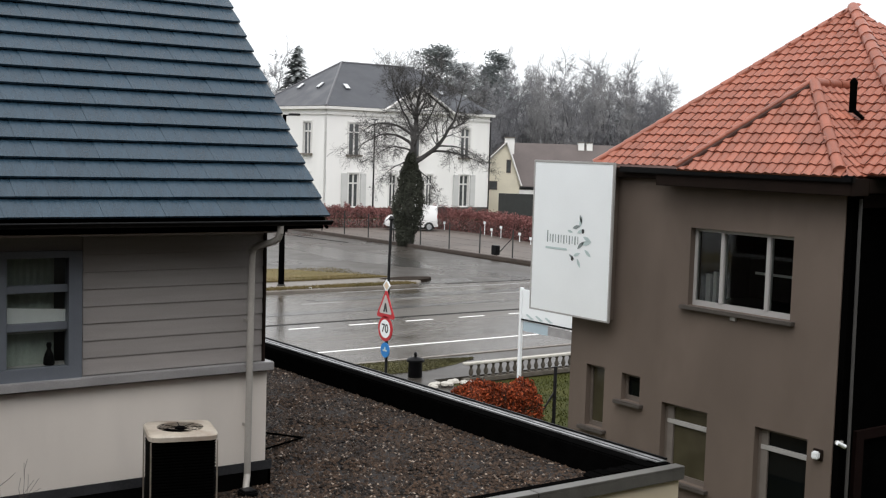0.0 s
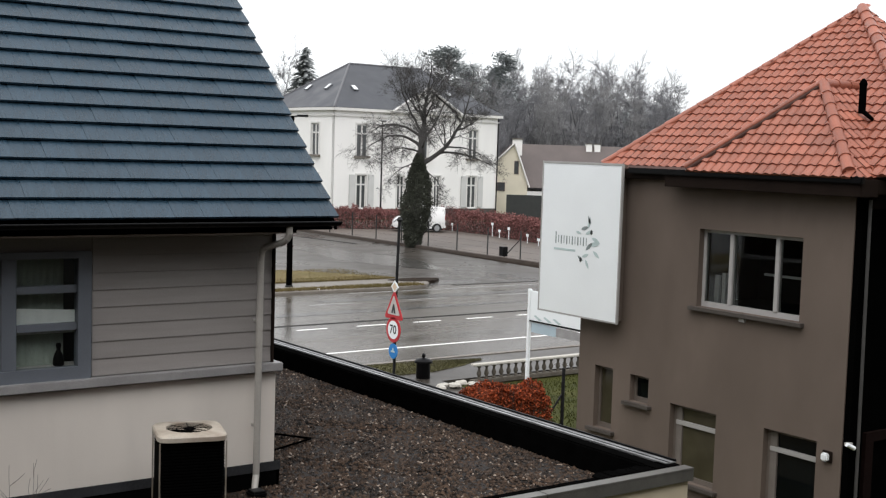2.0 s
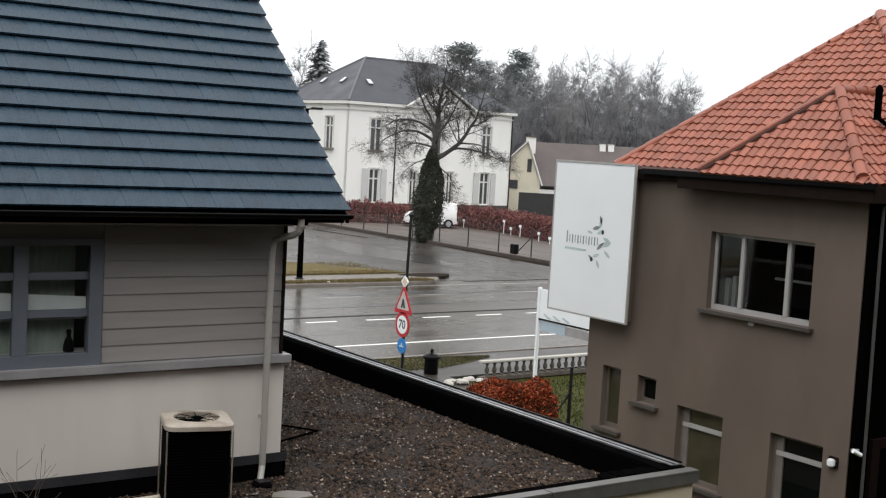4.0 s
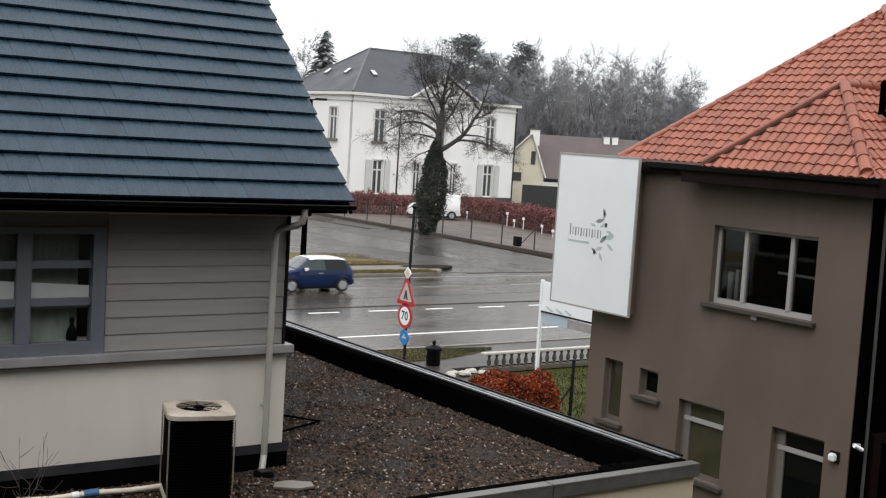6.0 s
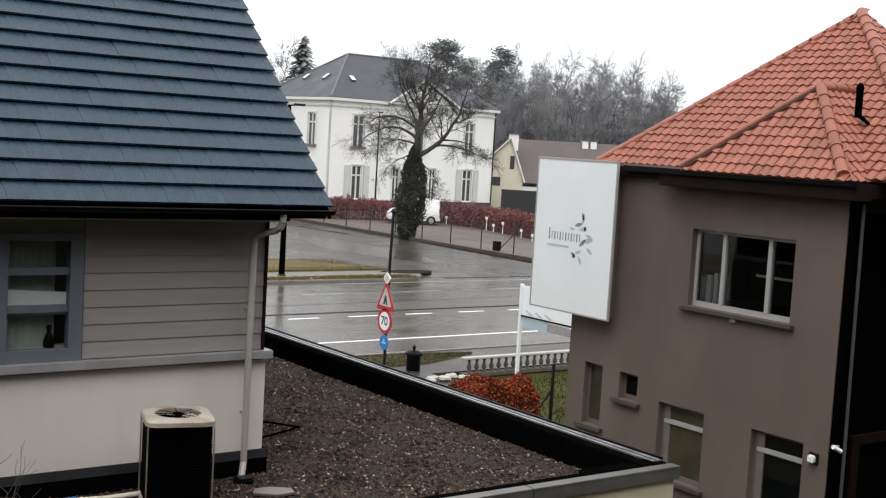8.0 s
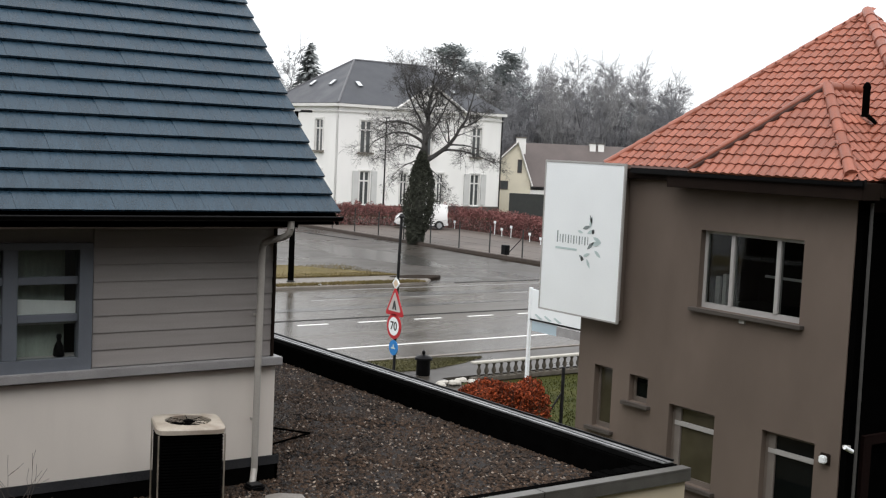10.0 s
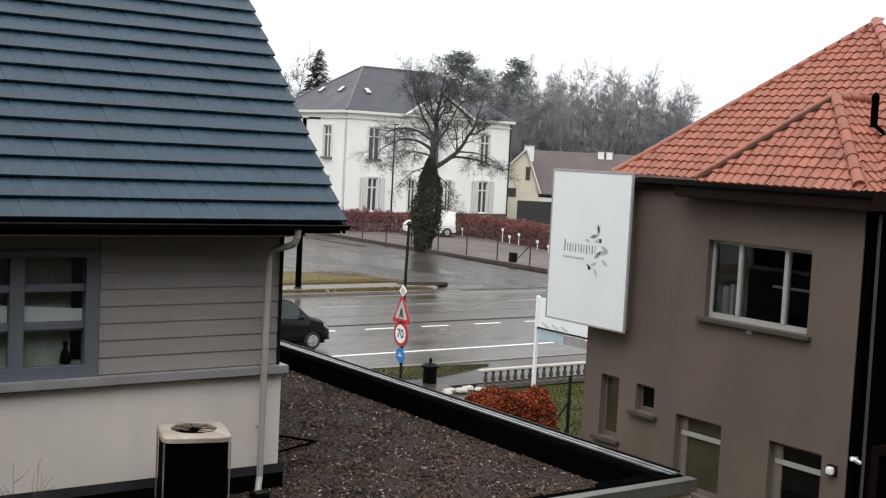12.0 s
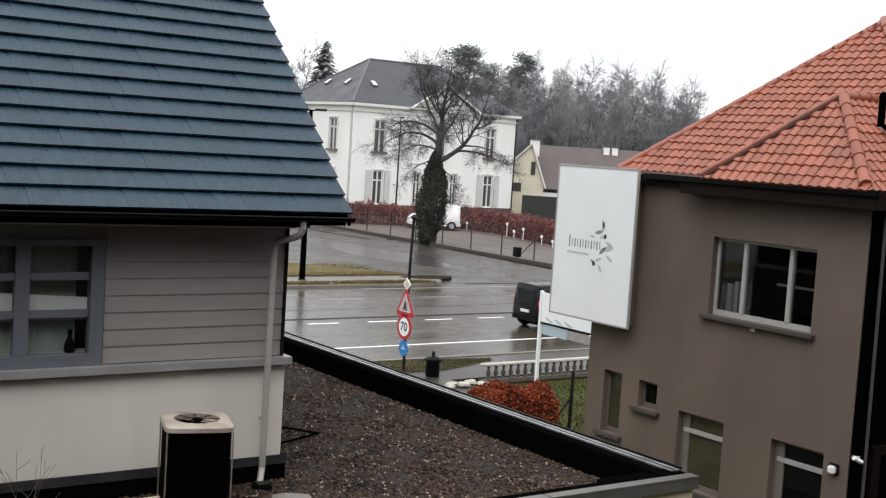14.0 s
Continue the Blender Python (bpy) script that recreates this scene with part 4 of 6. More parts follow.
lamp = thing("wall_lamp", "small white bulkhead lamp on the brown wall", "lamp", pose(BX, 11.50, 2.36))
part("back_plate", Geo().box(-0.03, -0.09, -0.09, 0, 0.09, 0.09), M["dark_brown"], lamp, bevel=0.01)
part("shade", Geo().box(-0.12, -0.06, -0.06, -0.03, 0.06, 0.06), M["sign_white"], lamp, bevel=0.02)
sc = thing("security_camera", "white bullet camera fixed to the dark wall", "camera", pose(15.76, 11.13, 2.60))
part("bracket", Geo().box(0.0, -0.02, 0.0, 0.10, 0.06, 0.05), M["white_frame"], sc)
part("body", Geo().tube((-0.05, -0.02, 0.04), (0.09, -0.06, -0.03), 0.034, n=12), M["sign_white"], sc, smooth=True)

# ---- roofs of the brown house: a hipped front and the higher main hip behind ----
# Sheet below the tiles, coloured dark for the shade in their gaps.
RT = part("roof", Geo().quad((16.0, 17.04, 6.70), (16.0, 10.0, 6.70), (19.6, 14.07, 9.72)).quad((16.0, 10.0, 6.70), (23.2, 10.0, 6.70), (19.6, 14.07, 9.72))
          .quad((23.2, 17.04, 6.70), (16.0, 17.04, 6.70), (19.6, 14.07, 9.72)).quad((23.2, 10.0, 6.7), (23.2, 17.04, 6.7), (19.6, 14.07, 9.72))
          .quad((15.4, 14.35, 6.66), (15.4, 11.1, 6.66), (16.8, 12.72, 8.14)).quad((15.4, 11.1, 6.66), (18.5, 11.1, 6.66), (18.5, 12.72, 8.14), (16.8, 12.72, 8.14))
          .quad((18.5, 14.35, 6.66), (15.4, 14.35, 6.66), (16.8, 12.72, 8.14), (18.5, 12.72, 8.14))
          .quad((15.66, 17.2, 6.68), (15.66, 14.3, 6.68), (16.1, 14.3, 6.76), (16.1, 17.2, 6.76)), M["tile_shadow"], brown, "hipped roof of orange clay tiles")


def roof_tile(w, h):
    """One pantile: a shallow roll across its width, thicker at the lower edge."""
    g = Geo()
    n = 6
    prof = [0.030 * (0.5 - 0.5 * math.cos(math.tau * min(1, i / n * 1.15))) for i in range(n + 1)]
    for j, (yy, lift) in enumerate(((0.0, 0.031), (h * 1.08, 0.004))):
        g.v += [(w * 0.94 * (i / n - 0.5), yy, prof[i] + lift) for i in range(n + 1)]
    g.v += [(w * 0.94 * (i / n - 0.5), 0.0, 0.0) for i in range(n + 1)]
    m = n + 1
    g.f = [(i, i + 1, m + i + 1, m + i) for i in range(n)] + [(2 * m + i, 2 * m + i + 1, i + 1, i) for i in range(n)]
    return g


TILE_W, TILE_H = 0.182, 0.220
tile_mesh = roof_tile(TILE_W, TILE_H).mesh("tile", M["tile"], smooth=True)
joined = Geo()
laid = [0]


def tile_face(a, b, c, pieces, d=None):
    """Lay tiles on the face over the eave a-b that rises to c (or to c-d)."""
    a, b, c = Vector(a), Vector(b), Vector(c)
    d = Vector(d) if d else c
    u = (b - a).normalized()
    nrm = u.cross(c - a).normalized()
    v = nrm.cross(u)
    L, Hh = (b - a).length, (c - a).dot(v)
    ca, da = (c - a).dot(u), (d - a).dot(u)
    rows = int(Hh / TILE_H) + 1
    for r in range(rows):
        y0 = r * TILE_H
        f = min(1, (y0 + TILE_H * 0.5) / Hh)
        x0, x1 = ca * f, L + (da - L) * f
        k = math.floor(x0 / TILE_W)
        while (k + 0.5) * TILE_W < x1 + 0.05:
            x = (k + 0.5) * TILE_W
            k += 1
            if x < x0 - 0.05:
                continue
            o = a + u * x + v * y0 + nrm * (0.012 + random.uniform(0, 0.008))
            mm = Matrix((u, v, nrm)).transposed().to_4x4()
            mm.translation = o
            mm = mm @ pose(0, 0, 0, 0, 0, random.uniform(-0.8, 0.8))
            laid[0] += bool(pieces)
            if pieces and laid[0] <= 300:
                part("tile", tile_mesh, None, RT, m=mm)
            else:
                q = len(joined.v)
                src = roof_tile(TILE_W, TILE_H)
                joined.v += [tuple(mm @ Vector(p)) for p in src.v]
                joined.f += [tuple(q + i for i in t) for t in src.f]


def ridge(p, q, size=0.12, step=0.34):
    p, q = Vector(p), Vector(q)
    n = max(1, round((q - p).length / step))
    for i in range(n):
        a, b = p.lerp(q, i / n), p.lerp(q, (i + 1.12) / n)
        part("ridge_tile", Geo().tube(a + Vector((0, 0, 0.0)), b + Vector((0, 0, 0.0)), size * 1.08, size * 0.9, 12), M["tile"], RT, smooth=True)


# ---- sign board on the brown house ----
board = thing("billboard", "large white sign board fixed to the brown house", "sign", pose(15.52, 0, 0))
part("panel", Geo().box(0, 16.02, 3.86, 0.045, 18.18, 6.72), M["sign_white"], board, bevel=0.004)
part("frame", Geo().box(-0.008, 15.99, 3.83, 0.05, 16.02, 6.76).box(-0.008, 18.18, 3.83, 0.05, 18.21, 6.76).box(-0.008, 16.02, 6.72, 0.05, 18.18, 6.76).box(-0.008, 16.02, 3.83, 0.05, 18.18, 3.86), M["white_frame"], board, bevel=0.004)
part("side_plate", Geo().box(0.05, 16.14, 3.86, 0.278, 16.20, 6.74), M["taupe"], board, "brown mounting edge")


# ---- distant buildings ----
def facade_matrix(x, y, yaw):
    """Local x runs along the facade, local y into the house."""
    return pose(x, y, 0, 0, 0, yaw)


def far_window(parent, s0, s1, z0, z1, bars=True, shutters=False, sill=True):
    w = part("window", Geo().box(s0 - 0.14, -0.10, z0 - 0.06, s0, 0.05, z1 + 0.14).box(s1, -0.10, z0 - 0.06, s1 + 0.14, 0.05, z1 + 0.14).box(s0, -0.10, z1, s1, 0.05, z1 + 0.14), M["stucco_trim"], parent)
    part("pane", Geo().box(s0, 0.10, z0, s1, 0.12, z1), M["glass_far"], w)
    mid = (s0 + s1) / 2
    part("window_frame", Geo().box(s0, 0.04, z0, s0 + 0.10, 0.1, z1).box(s1 - 0.10, 0.04, z0, s1, 0.1, z1).box(mid - 0.08, 0.03, z0, mid + 0.08, 0.1, z1)
         .box(s0, 0.03, z0 + (z1 - z0) * 0.68, s1, 0.1, z0 + (z1 - z0) * 0.68 + 0.14).box(s0, 0.04, z1 - 0.12, s1, 0.1, z1), M["stucco_trim"], w)
    if sill:
        part("window_sill", Geo().box(s0 - 0.25, -0.25, z0 - 0.2, s1 + 0.25, 0.05, z0), M["concrete"], w)
    if shutters:
        for a, b in ((s0 - 0.85, s0 - 0.2), (s1 + 0.2, s1 + 0.85)):
            part("shutter", Geo().box(a, -0.14, z0, b, -0.06, z1), M["shutter"], w)


mansion = thing("white_mansion", "large white stuccoed villa with a grey slate roof", "house")
YAW = 1.4                       # turn of its plan
FL, BL, EAVE = 20.3, 13.7, 10.45
ALONG, INTO = Vector((math.cos(radians(YAW)), math.sin(radians(YAW)))), Vector((-math.sin(radians(YAW)), math.cos(radians(YAW))))
CA = Vector((60.2, 101.5))
CR, CL = CA + ALONG * FL, CA + INTO * BL
FA = facade_matrix(CA.x, CA.y, YAW)
FB = facade_matrix(CL.x, CL.y, YAW - 90)
A_HOLES = [(2.6, 3.75, 1.05, 4.28), (7.45, 8.3, 1.05, 4.25), (12.05, 12.85, 1.05, 4.25), (16.4, 17.6, 1.05, 4.28),
           (2.5, 3.8, 6.12, 9.2), (10.0, 11.2, 6.12, 9.2), (16.4, 17.6, 6.12, 9.15)]
wa = part("wall", holed_wall(Geo(), 0, FL, 0, EAVE, A_HOLES, lambda g, a, b, c, d: g.box(a, 0, c, b, 0.45, d)), M["stucco"], mansion, m=FA)
for i, h in enumerate(A_HOLES):
    far_window(wa, *h, shutters=i in (0, 3), sill=i > 3)
B_HOLES = [(BL - 4.25, BL - 2.8, 6.12, 9.2), (BL - 4.25, BL - 2.8, 1.05, 4.28), (BL - 10.6, BL - 9.2, 6.12, 9.2)]
wb = part("wall", holed_wall(Geo(), 0, BL - 0.002, 0, EAVE, B_HOLES, lambda g, a, b, c, d: g.box(a, 0, c, b, 0.45, d)), M["stucco"], mansion, m=FB)
for h in B_HOLES:
    far_window(wb, *h)
back_r = CR + INTO * BL
part("wall", Geo().box(FL - 0.45, 0.46, 0, FL, BL, EAVE).box(0.46, BL - 0.45, 0, FL - 0.46, BL, EAVE), M["stucco"], mansion, m=FA)
wc = part("cornice", Geo().box(-0.4, -0.4, EAVE - 0.02, FL + 0.4, 0.3, EAVE + 0.26).box(-0.05, -0.12, EAVE - 0.55, FL + 0.12, 0.0, EAVE - 0.42), M["stucco_trim"], mansion, m=FA)
part("cornice", Geo().box(-0.4, -0.4, EAVE - 0.02, BL - 0.31, 0.3, EAVE + 0.26).box(0, -0.12, EAVE - 0.55, BL - 0.0, 0.0, EAVE - 0.42), M["stucco_trim"], mansion, m=FB)
part("rain_pipe", Geo().tube((FL + 0.06, -0.06, 0.2), (FL + 0.06, -0.06, EAVE - 0.12), 0.07, n=8), M["lamp_metal"], mansion, m=FA)
AP1, AP2 = Vector((65.8, 108.3, 15.5)), Vector((75.0, 108.55, 15.5))
top_e = EAVE + 0.3
e1, e2, e3, e5 = [(q.x, q.y, top_e) for q in (CA - (ALONG + INTO) * 0.4, CR + (ALONG - INTO) * 0.4, back_r + (ALONG + INTO) * 0.4, CL + (INTO - ALONG) * 0.4)]
rf = part("roof", Geo().quad(e1, e2, tuple(AP2), tuple(AP1)).quad(e2, e3, tuple(AP2)).quad(e3, e5, tuple(AP1), tuple(AP2)).quad(e5, e1, tuple(AP1)), M["far_slate"], mansion, "grey slate hipped roof")
part("hip_capping", Geo().tube(e1, AP1, 0.11, n=8).tube(AP1, AP2, 0.11, n=8).tube(AP1, e5, 0.11, n=8), M["hip_lead"], rf)
n1 = (Vector(e2) - Vector(e1)).cross(AP1 - Vector(e1)).normalized()
n2 = (Vector(e1) - Vector(e5)).cross(AP1 - Vector(e5)).normalized()


def skylight(a, b, c, nrm, fu, fv, w=0.55, h=0.85):
    a, b, c = Vector(a), Vector(b), Vector(c)
    u = (b - a).normalized()
    v = nrm.cross(u)
    if v.z < 0:
        v = -v
    up = nrm if nrm.z > 0 else -nrm
    base = a + (b - a) * fu
    rise = fv / max(v.z, 0.1)
    mm = Matrix((u, v, up)).transposed().to_4x4()
    mm.translation = base + v * rise + up * 0.05
    s = part("skylight", Geo().box(-w / 2, 0, 0, w / 2, h, 0.10), M["grey_metal"], mansion, m=mm)
    part("pane", Geo().box(-w / 2 + 0.06, 0.06, 0.10, w / 2 - 0.06, h - 0.06, 0.12), M["lens_white"], s)


skylight(e1, e2, AP1, n1, 0.197, 1.75)
skylight(e1, e2, AP1, n1, 0.752, 1.75)
skylight(e5, e1, AP1, n2, 0.623, 1.85)
skylight(e5, e1, AP1, n2, 0.361, 1.85)
GM, GW, GZ = 10.7, 4.1, 13.0
g = Geo()
g.v = [(GM - GW, -0.3, EAVE), (GM + GW, -0.3, EAVE), (GM, -0.3, GZ), (GM - GW, 3.6, EAVE), (GM + GW, 3.6, EAVE), (GM, 3.6, GZ)]
g.f = [(0, 1, 2), (5, 4, 3), (0, 2, 5, 3), (1, 4, 5, 2), (0, 3, 4, 1)]
pd = part("gable", g, M["stucco"], mansion, "white gable over the middle of the front", m=FA)
part("gable_roof", Geo().quad((GM - GW - 0.35, -0.6, EAVE + 0.1), (GM, -0.6, GZ + 0.3), (GM, 3.7, GZ + 0.3), (GM - GW - 0.35, 3.7, EAVE + 0.1)).quad((GM + GW + 0.35, -0.6, EAVE + 0.1), (GM + GW + 0.35, 3.7, EAVE + 0.1), (GM, 3.7, GZ + 0.3), (GM, -0.6, GZ + 0.3)), M["far_slate"], pd)
part("gable_trim", Geo().tube((GM - GW - 0.3, -0.61, EAVE + 0.1), (GM, -0.61, GZ + 0.15), 0.13, n=6).tube((GM + GW + 0.3, -0.61, EAVE + 0.1), (GM, -0.61, GZ + 0.15), 0.13, n=6), M["stucco_trim"], pd)
part("base_band", Geo().box(0, -0.06, 0, FL, 0, 0.9), M["grey_sill"], mansion, m=FA)

yellow = thing("yellow_house", "pale yellow gabled cottage with a brown tiled roof", "house", pose(85.2, 104.8, 0, 0, 0, -36))
g = Geo()
g.v = [(-3.2, 0, 0), (1.55, 0, 0), (1.55, 0, 3.5), (0, 0, 7.75), (-3.2, 0, 4.6)]
g.f = [(0, 1, 2, 3, 4)]
part("gable_wall", Geo().box(-3.2, 0.01, 0, 1.55, 9, 3.4), M["pale_yellow"], yellow)
part("gable", g, M["pale_yellow"], yellow)
part("roof", Geo().quad((1.75, -0.2, 3.1), (29, -0.2, 2.8), (29, 4.2, 7.9), (0, 4.2, 7.9)).quad((1.75, -0.25, 3.1), (0, 4.2, 7.95), (0, -0.25, 7.95)).quad((-3.5, -0.2, 4.4), (-3.5, 9, 4.4), (0, 9, 7.9), (0, -0.2, 7.9)).quad((0.0, 4.2, 7.9), (29, 4.2, 7.9), (29, 9, 2.8), (0, 9, 2.8)), M["far_tile"], yellow)
part("verge_board", Geo().tube((1.75, -0.27, 3.1), (0, -0.27, 7.95), 0.10, n=6).tube((0, -0.27, 7.95), (-3.5, -0.27, 4.45), 0.08, n=6), M["stucco_trim"], yellow, "pale verge board")
for x0, z0, w_, h_ in ((0.1, 4.6, 0.34, 1.3), (-1.75, 2.7, 0.75, 0.8)):
    wy = part("window", Geo().box(x0 - 0.08, -0.06, z0 - 0.08, x0 + w_ + 0.08, 0.0, z0).box(x0 - 0.08, -0.06, z0 + h_, x0 + w_ + 0.08, 0.0, z0 + h_ + 0.08).box(x0 - 0.08, -0.06, z0, x0, 0, z0 + h_).box(x0 + w_, -0.06, z0, x0 + w_ + 0.08, 0, z0 + h_), M["far_tile"], yellow)
    part("pane", Geo().box(x0, -0.03, z0, x0 + w_, -0.005, z0 + h_), M["glass_far"], wy)
part("wall", Geo().box(1.55, 0.2, 0, 28, 6, 2.7), M["stucco"], yellow)
for a in (3.4, 6.2, 12.5):
    part("window", Geo().box(a, 0.1, 1.0, a + 0.8, 0.22, 2.1), M["glass"], yellow)
ch = part("chimney", Geo().box(-0.2, 0.35, 6.6, 0.85, 1.4, 8.35), M["stucco"], yellow)
part("cap", Geo().box(-0.28, 0.27, 8.35, 0.93, 1.48, 8.47), M["concrete"], ch)
for x in (8.3, 9.25):
    ch = part("chimney", Geo().box(x, 3.6, 7.0, x + 0.66, 4.6, 8.08), M["stucco"], yellow)
    part("cap", Geo().box(x - 0.05, 3.55, 8.08, x + 0.71, 4.65, 8.17), M["concrete"], ch)

garden_wall = thing("hedge_fence", "dark green screen fence before the cottage", "fence")
part("screen", Geo().box(0, 0, 0, 14, 0.15, 2.45), M["dark_fence"], garden_wall, m=pose(80.9, 100.6, 0, 0, 0, -38))


# ---- vehicles ----
def lerp_table(table, x):
    for (x0, *a), (x1, *b) in zip(table, table[1:]):
        if x <= x1:
            f = (x - x0) / (x1 - x0)
            f = max(0, f)
            return [p + (q - p) * f for p, q in zip(a, b)]
    return list(table[-1][1:])


def car_section(table, x, u):
    """A point on the right half of the body: u runs from the sill (0) over the belt (1) to the roof edge (2) and the middle (3)."""
    zs, zb, zt, wb, wt = lerp_table(table, x)
    pts = [(wb * 0.93, zs), (wb, zs + (zb - zs) * 0.45), (wb * 0.975, zb), (wt, zt - 0.05 * min(1, (zt - zb) * 3)), (wt * 0.82, zt), (0, zt + 0.012)]
    us = [0, 0.5, 1, 2, 2.25, 3]
    for i in range(5):
        if u <= us[i + 1]:
            f = (u - us[i]) / (us[i + 1] - us[i])
            return (pts[i][0] + (pts[i + 1][0] - pts[i][0]) * f, pts[i][1] + (pts[i + 1][1] - pts[i][1]) * f)
    return pts[-1]


def car_patch(table, x0, x1, u0, u1, side, off=0.012, nx=6, nu=4, skew=0.0):
    g = Geo()
    for j in range(nu + 1):
        u = u0 + (u1 - u0) * j / nu
        for i in range(nx + 1):
            f = i / nx
            x = x0 + (x1 - x0) * f + skew * (1 - f) * j / nu
            y, z = car_section(table, x, u)
            g.v.append((x, side * (y + off), z + (off if u > 2.1 else 0)))
    for j in range(nu):
        for i in range(nx):
            a = j * (nx + 1) + i
            q = (a, a + 1, a + nx + 2, a + nx + 1)
            g.f.append(q if side < 0 else q[::-1])
    return g


def wheel(car, x, y, r, side):
    w = part("wheel", Geo().lathe([(r * 0.62, -0.09), (r * 0.94, -0.10), (r, -0.06), (r, 0.06), (r * 0.94, 0.10), (r * 0.62, 0.09)], 24), M["tyre"], car, "black tyre", smooth=True, m=pose(x, y, r))
    me = w.data
    me.transform(Matrix.Rotation(radians(90), 4, "X"))
    g = Geo()
    rim = Geo().lathe([(r * 0.63, 0.03), (r * 0.64, 0.105), (r * 0.57, 0.11), (r * 0.54, 0.093), (0.02, 0.095)], 20)
    for i in range(7):
        a = i * math.tau / 7
        rim.tube((0.03 * math.cos(a), 0.03 * math.sin(a), 0.10), (r * 0.58 * math.cos(a), r * 0.58 * math.sin(a), 0.105), 0.022, 0.018, 5)
    k = part("rim", rim, M["rim"], w, "silver alloy rim", smooth=True)
    k.data.transform(Matrix.Rotation(radians(90 if side < 0 else -90), 4, "X"))
    return w


def make_car(name, label, table, paint, roof_paint, wb, r, side_windows, shield, rear, lights_on, half, group="", parked=False):
    """A vehicle that heads along its own x; its tables hold x, sill, belt, top, belt half-width, top half-width."""
    car = thing(name, label, "car", group=group)
    xs = sorted({round(table[0][0] + (table[-1][0] - table[0][0]) * i / 46, 3) for i in range(47)} | {t[0] for t in table})
    us = [0, 0.25, 0.5, 0.75, 1, 1.5, 2, 2.12, 2.25, 2.6, 3]
    g = Geo()
    for x in xs:
        for s in (-1, 1):
            for u in us if s < 0 else us[-2::-1]:
                y, z = car_section(table, x, u)
                for wx in (wb / 2, -wb / 2):
                    d = abs(x - wx)
                    if u < 0.6 and d < r * 1.18:
                        z = max(z, math.sqrt(max(0, (r * 1.18) ** 2 - d * d)) + r * 0.9)
                g.v.append((x, s * y, z))
    n = 2 * len(us) - 1
    for i in range(len(xs) - 1):
        g.f += [(i * n + j, (i + 1) * n + j, (i + 1) * n + j + 1, i * n + j + 1) for j in range(n - 1)]
        g.f.append((i * n + n - 1, (i + 1) * n + n - 1, (i + 1) * n, i * n))
    g.f += [tuple(range(n)), tuple(reversed(range((len(xs) - 1) * n, len(xs) * n)))]
    body = part("body", g, M[paint], car, smooth=True)
    if roof_paint != paint:
        for s in (-1, 1):
            part("roof", car_patch(table, rear[1], shield[0], 2.0, 3.0, s, 0.012, 10, 6), M[roof_paint], body, "white roof", smooth=True)
    for s in (-1, 1):
        for x0, x1, skew in side_windows:
            part("side_window", car_patch(table, x0, x1, 1.06, 1.95, s, 0.012, 6, 4, skew), M["car_glass_front" if x1 == side_windows[-1][1] and name != "estate_car" else "car_glass"], body, smooth=True)
        part("windscreen", car_patch(table, shield[0] + 0.05, shield[1] - 0.03, 2.1, 3.0, s, 0.014, 6, 4), M["windscreen"], body, smooth=True)
        part("rear_window", car_patch(table, rear[0] + 0.02, rear[1] - 0.04, 2.1, 3.0, s, 0.014, 5, 4), M["car_glass"], body, smooth=True)
        part("sill", Geo().box(-wb / 2 + r * 1.1, s * half - 0.06 - (0.02 if s < 0 else 0), 0.17, wb / 2 - r * 1.1, s * half + 0.0, 0.27), M["black_paint"], body, bevel=0.01)
        xf, xr = table[-1][0], table[0][0]
        part("headlight", car_patch(table, xf - 0.34, xf - 0.05, 0.84, 1.3, s, 0.016, 5, 4), M["headlight_on" if lights_on else "headlight"], body, "clear headlight", smooth=True)
        part("tail_light", car_patch(table, xr + 0.005, xr + 0.045, 0.92, 1.32, s, 0.016, 3, 5), M["tail" if parked or name != "van" else "tail_on"], body, "red tail light", smooth=True)
        mir = Geo().lathe([(0.02, -0.07), (0.075, -0.05), (0.085, 0.02), (0.06, 0.07), (0.01, 0.08)], 10)
        part("mirror", mir, M[roof_paint], body, smooth=True, m=pose(shield[1] - 0.38, s * (half + 0.06), lerp_table(table, shield[1] - 0.3)[1] + 0.08))
        part("door_handle", Geo().box(-0.12, -0.012, -0.014, 0.12, 0.012, 0.014), M["rim"], body, bevel=0.005, m=pose(-0.15, s * (half - 0.004), lerp_table(table, 0)[1] - 0.10))
    part("front_bumper", Geo().box(table[-1][0] - 0.04, -half * 0.72, 0.30, table[-1][0] + 0.03, half * 0.72, 0.42), M["black_paint"], body, bevel=0.015)
    part("grille", Geo().box(table[-1][0] - 0.05, -half * 0.5, 0.50, table[-1][0] + 0.015, half * 0.5, 0.60), M["black_paint"], body, bevel=0.01)
    part("rear_bumper", Geo().box(table[0][0] - 0.05, -half * 0.9, 0.32, table[0][0] + 0.08, half * 0.9, 0.52), M["black_paint"] if name == "van" else M[paint], body, bevel=0.03)
    part("number_plate", Geo().box(table[0][0] - 0.062, -0.25, 0.66, table[0][0] - 0.01, 0.25, 0.77), M["plate"], body)
    part("number_plate", Geo().box(table[-1][0] + 0.0, -0.25, 0.36, table[-1][0] + 0.04, 0.25, 0.47), M["plate"], body)
    part("underbody", Geo().box(table[0][0] + 0.2, -half * 0.8, 0.2, table[-1][0] - 0.2, half * 0.8, 0.5), M["near_black"], body)
    wheels = [wheel(car, x, s * (half - 0.10), r, s) for x in (wb / 2, -wb / 2) for s in (-1, 1)]
    return car, wheels


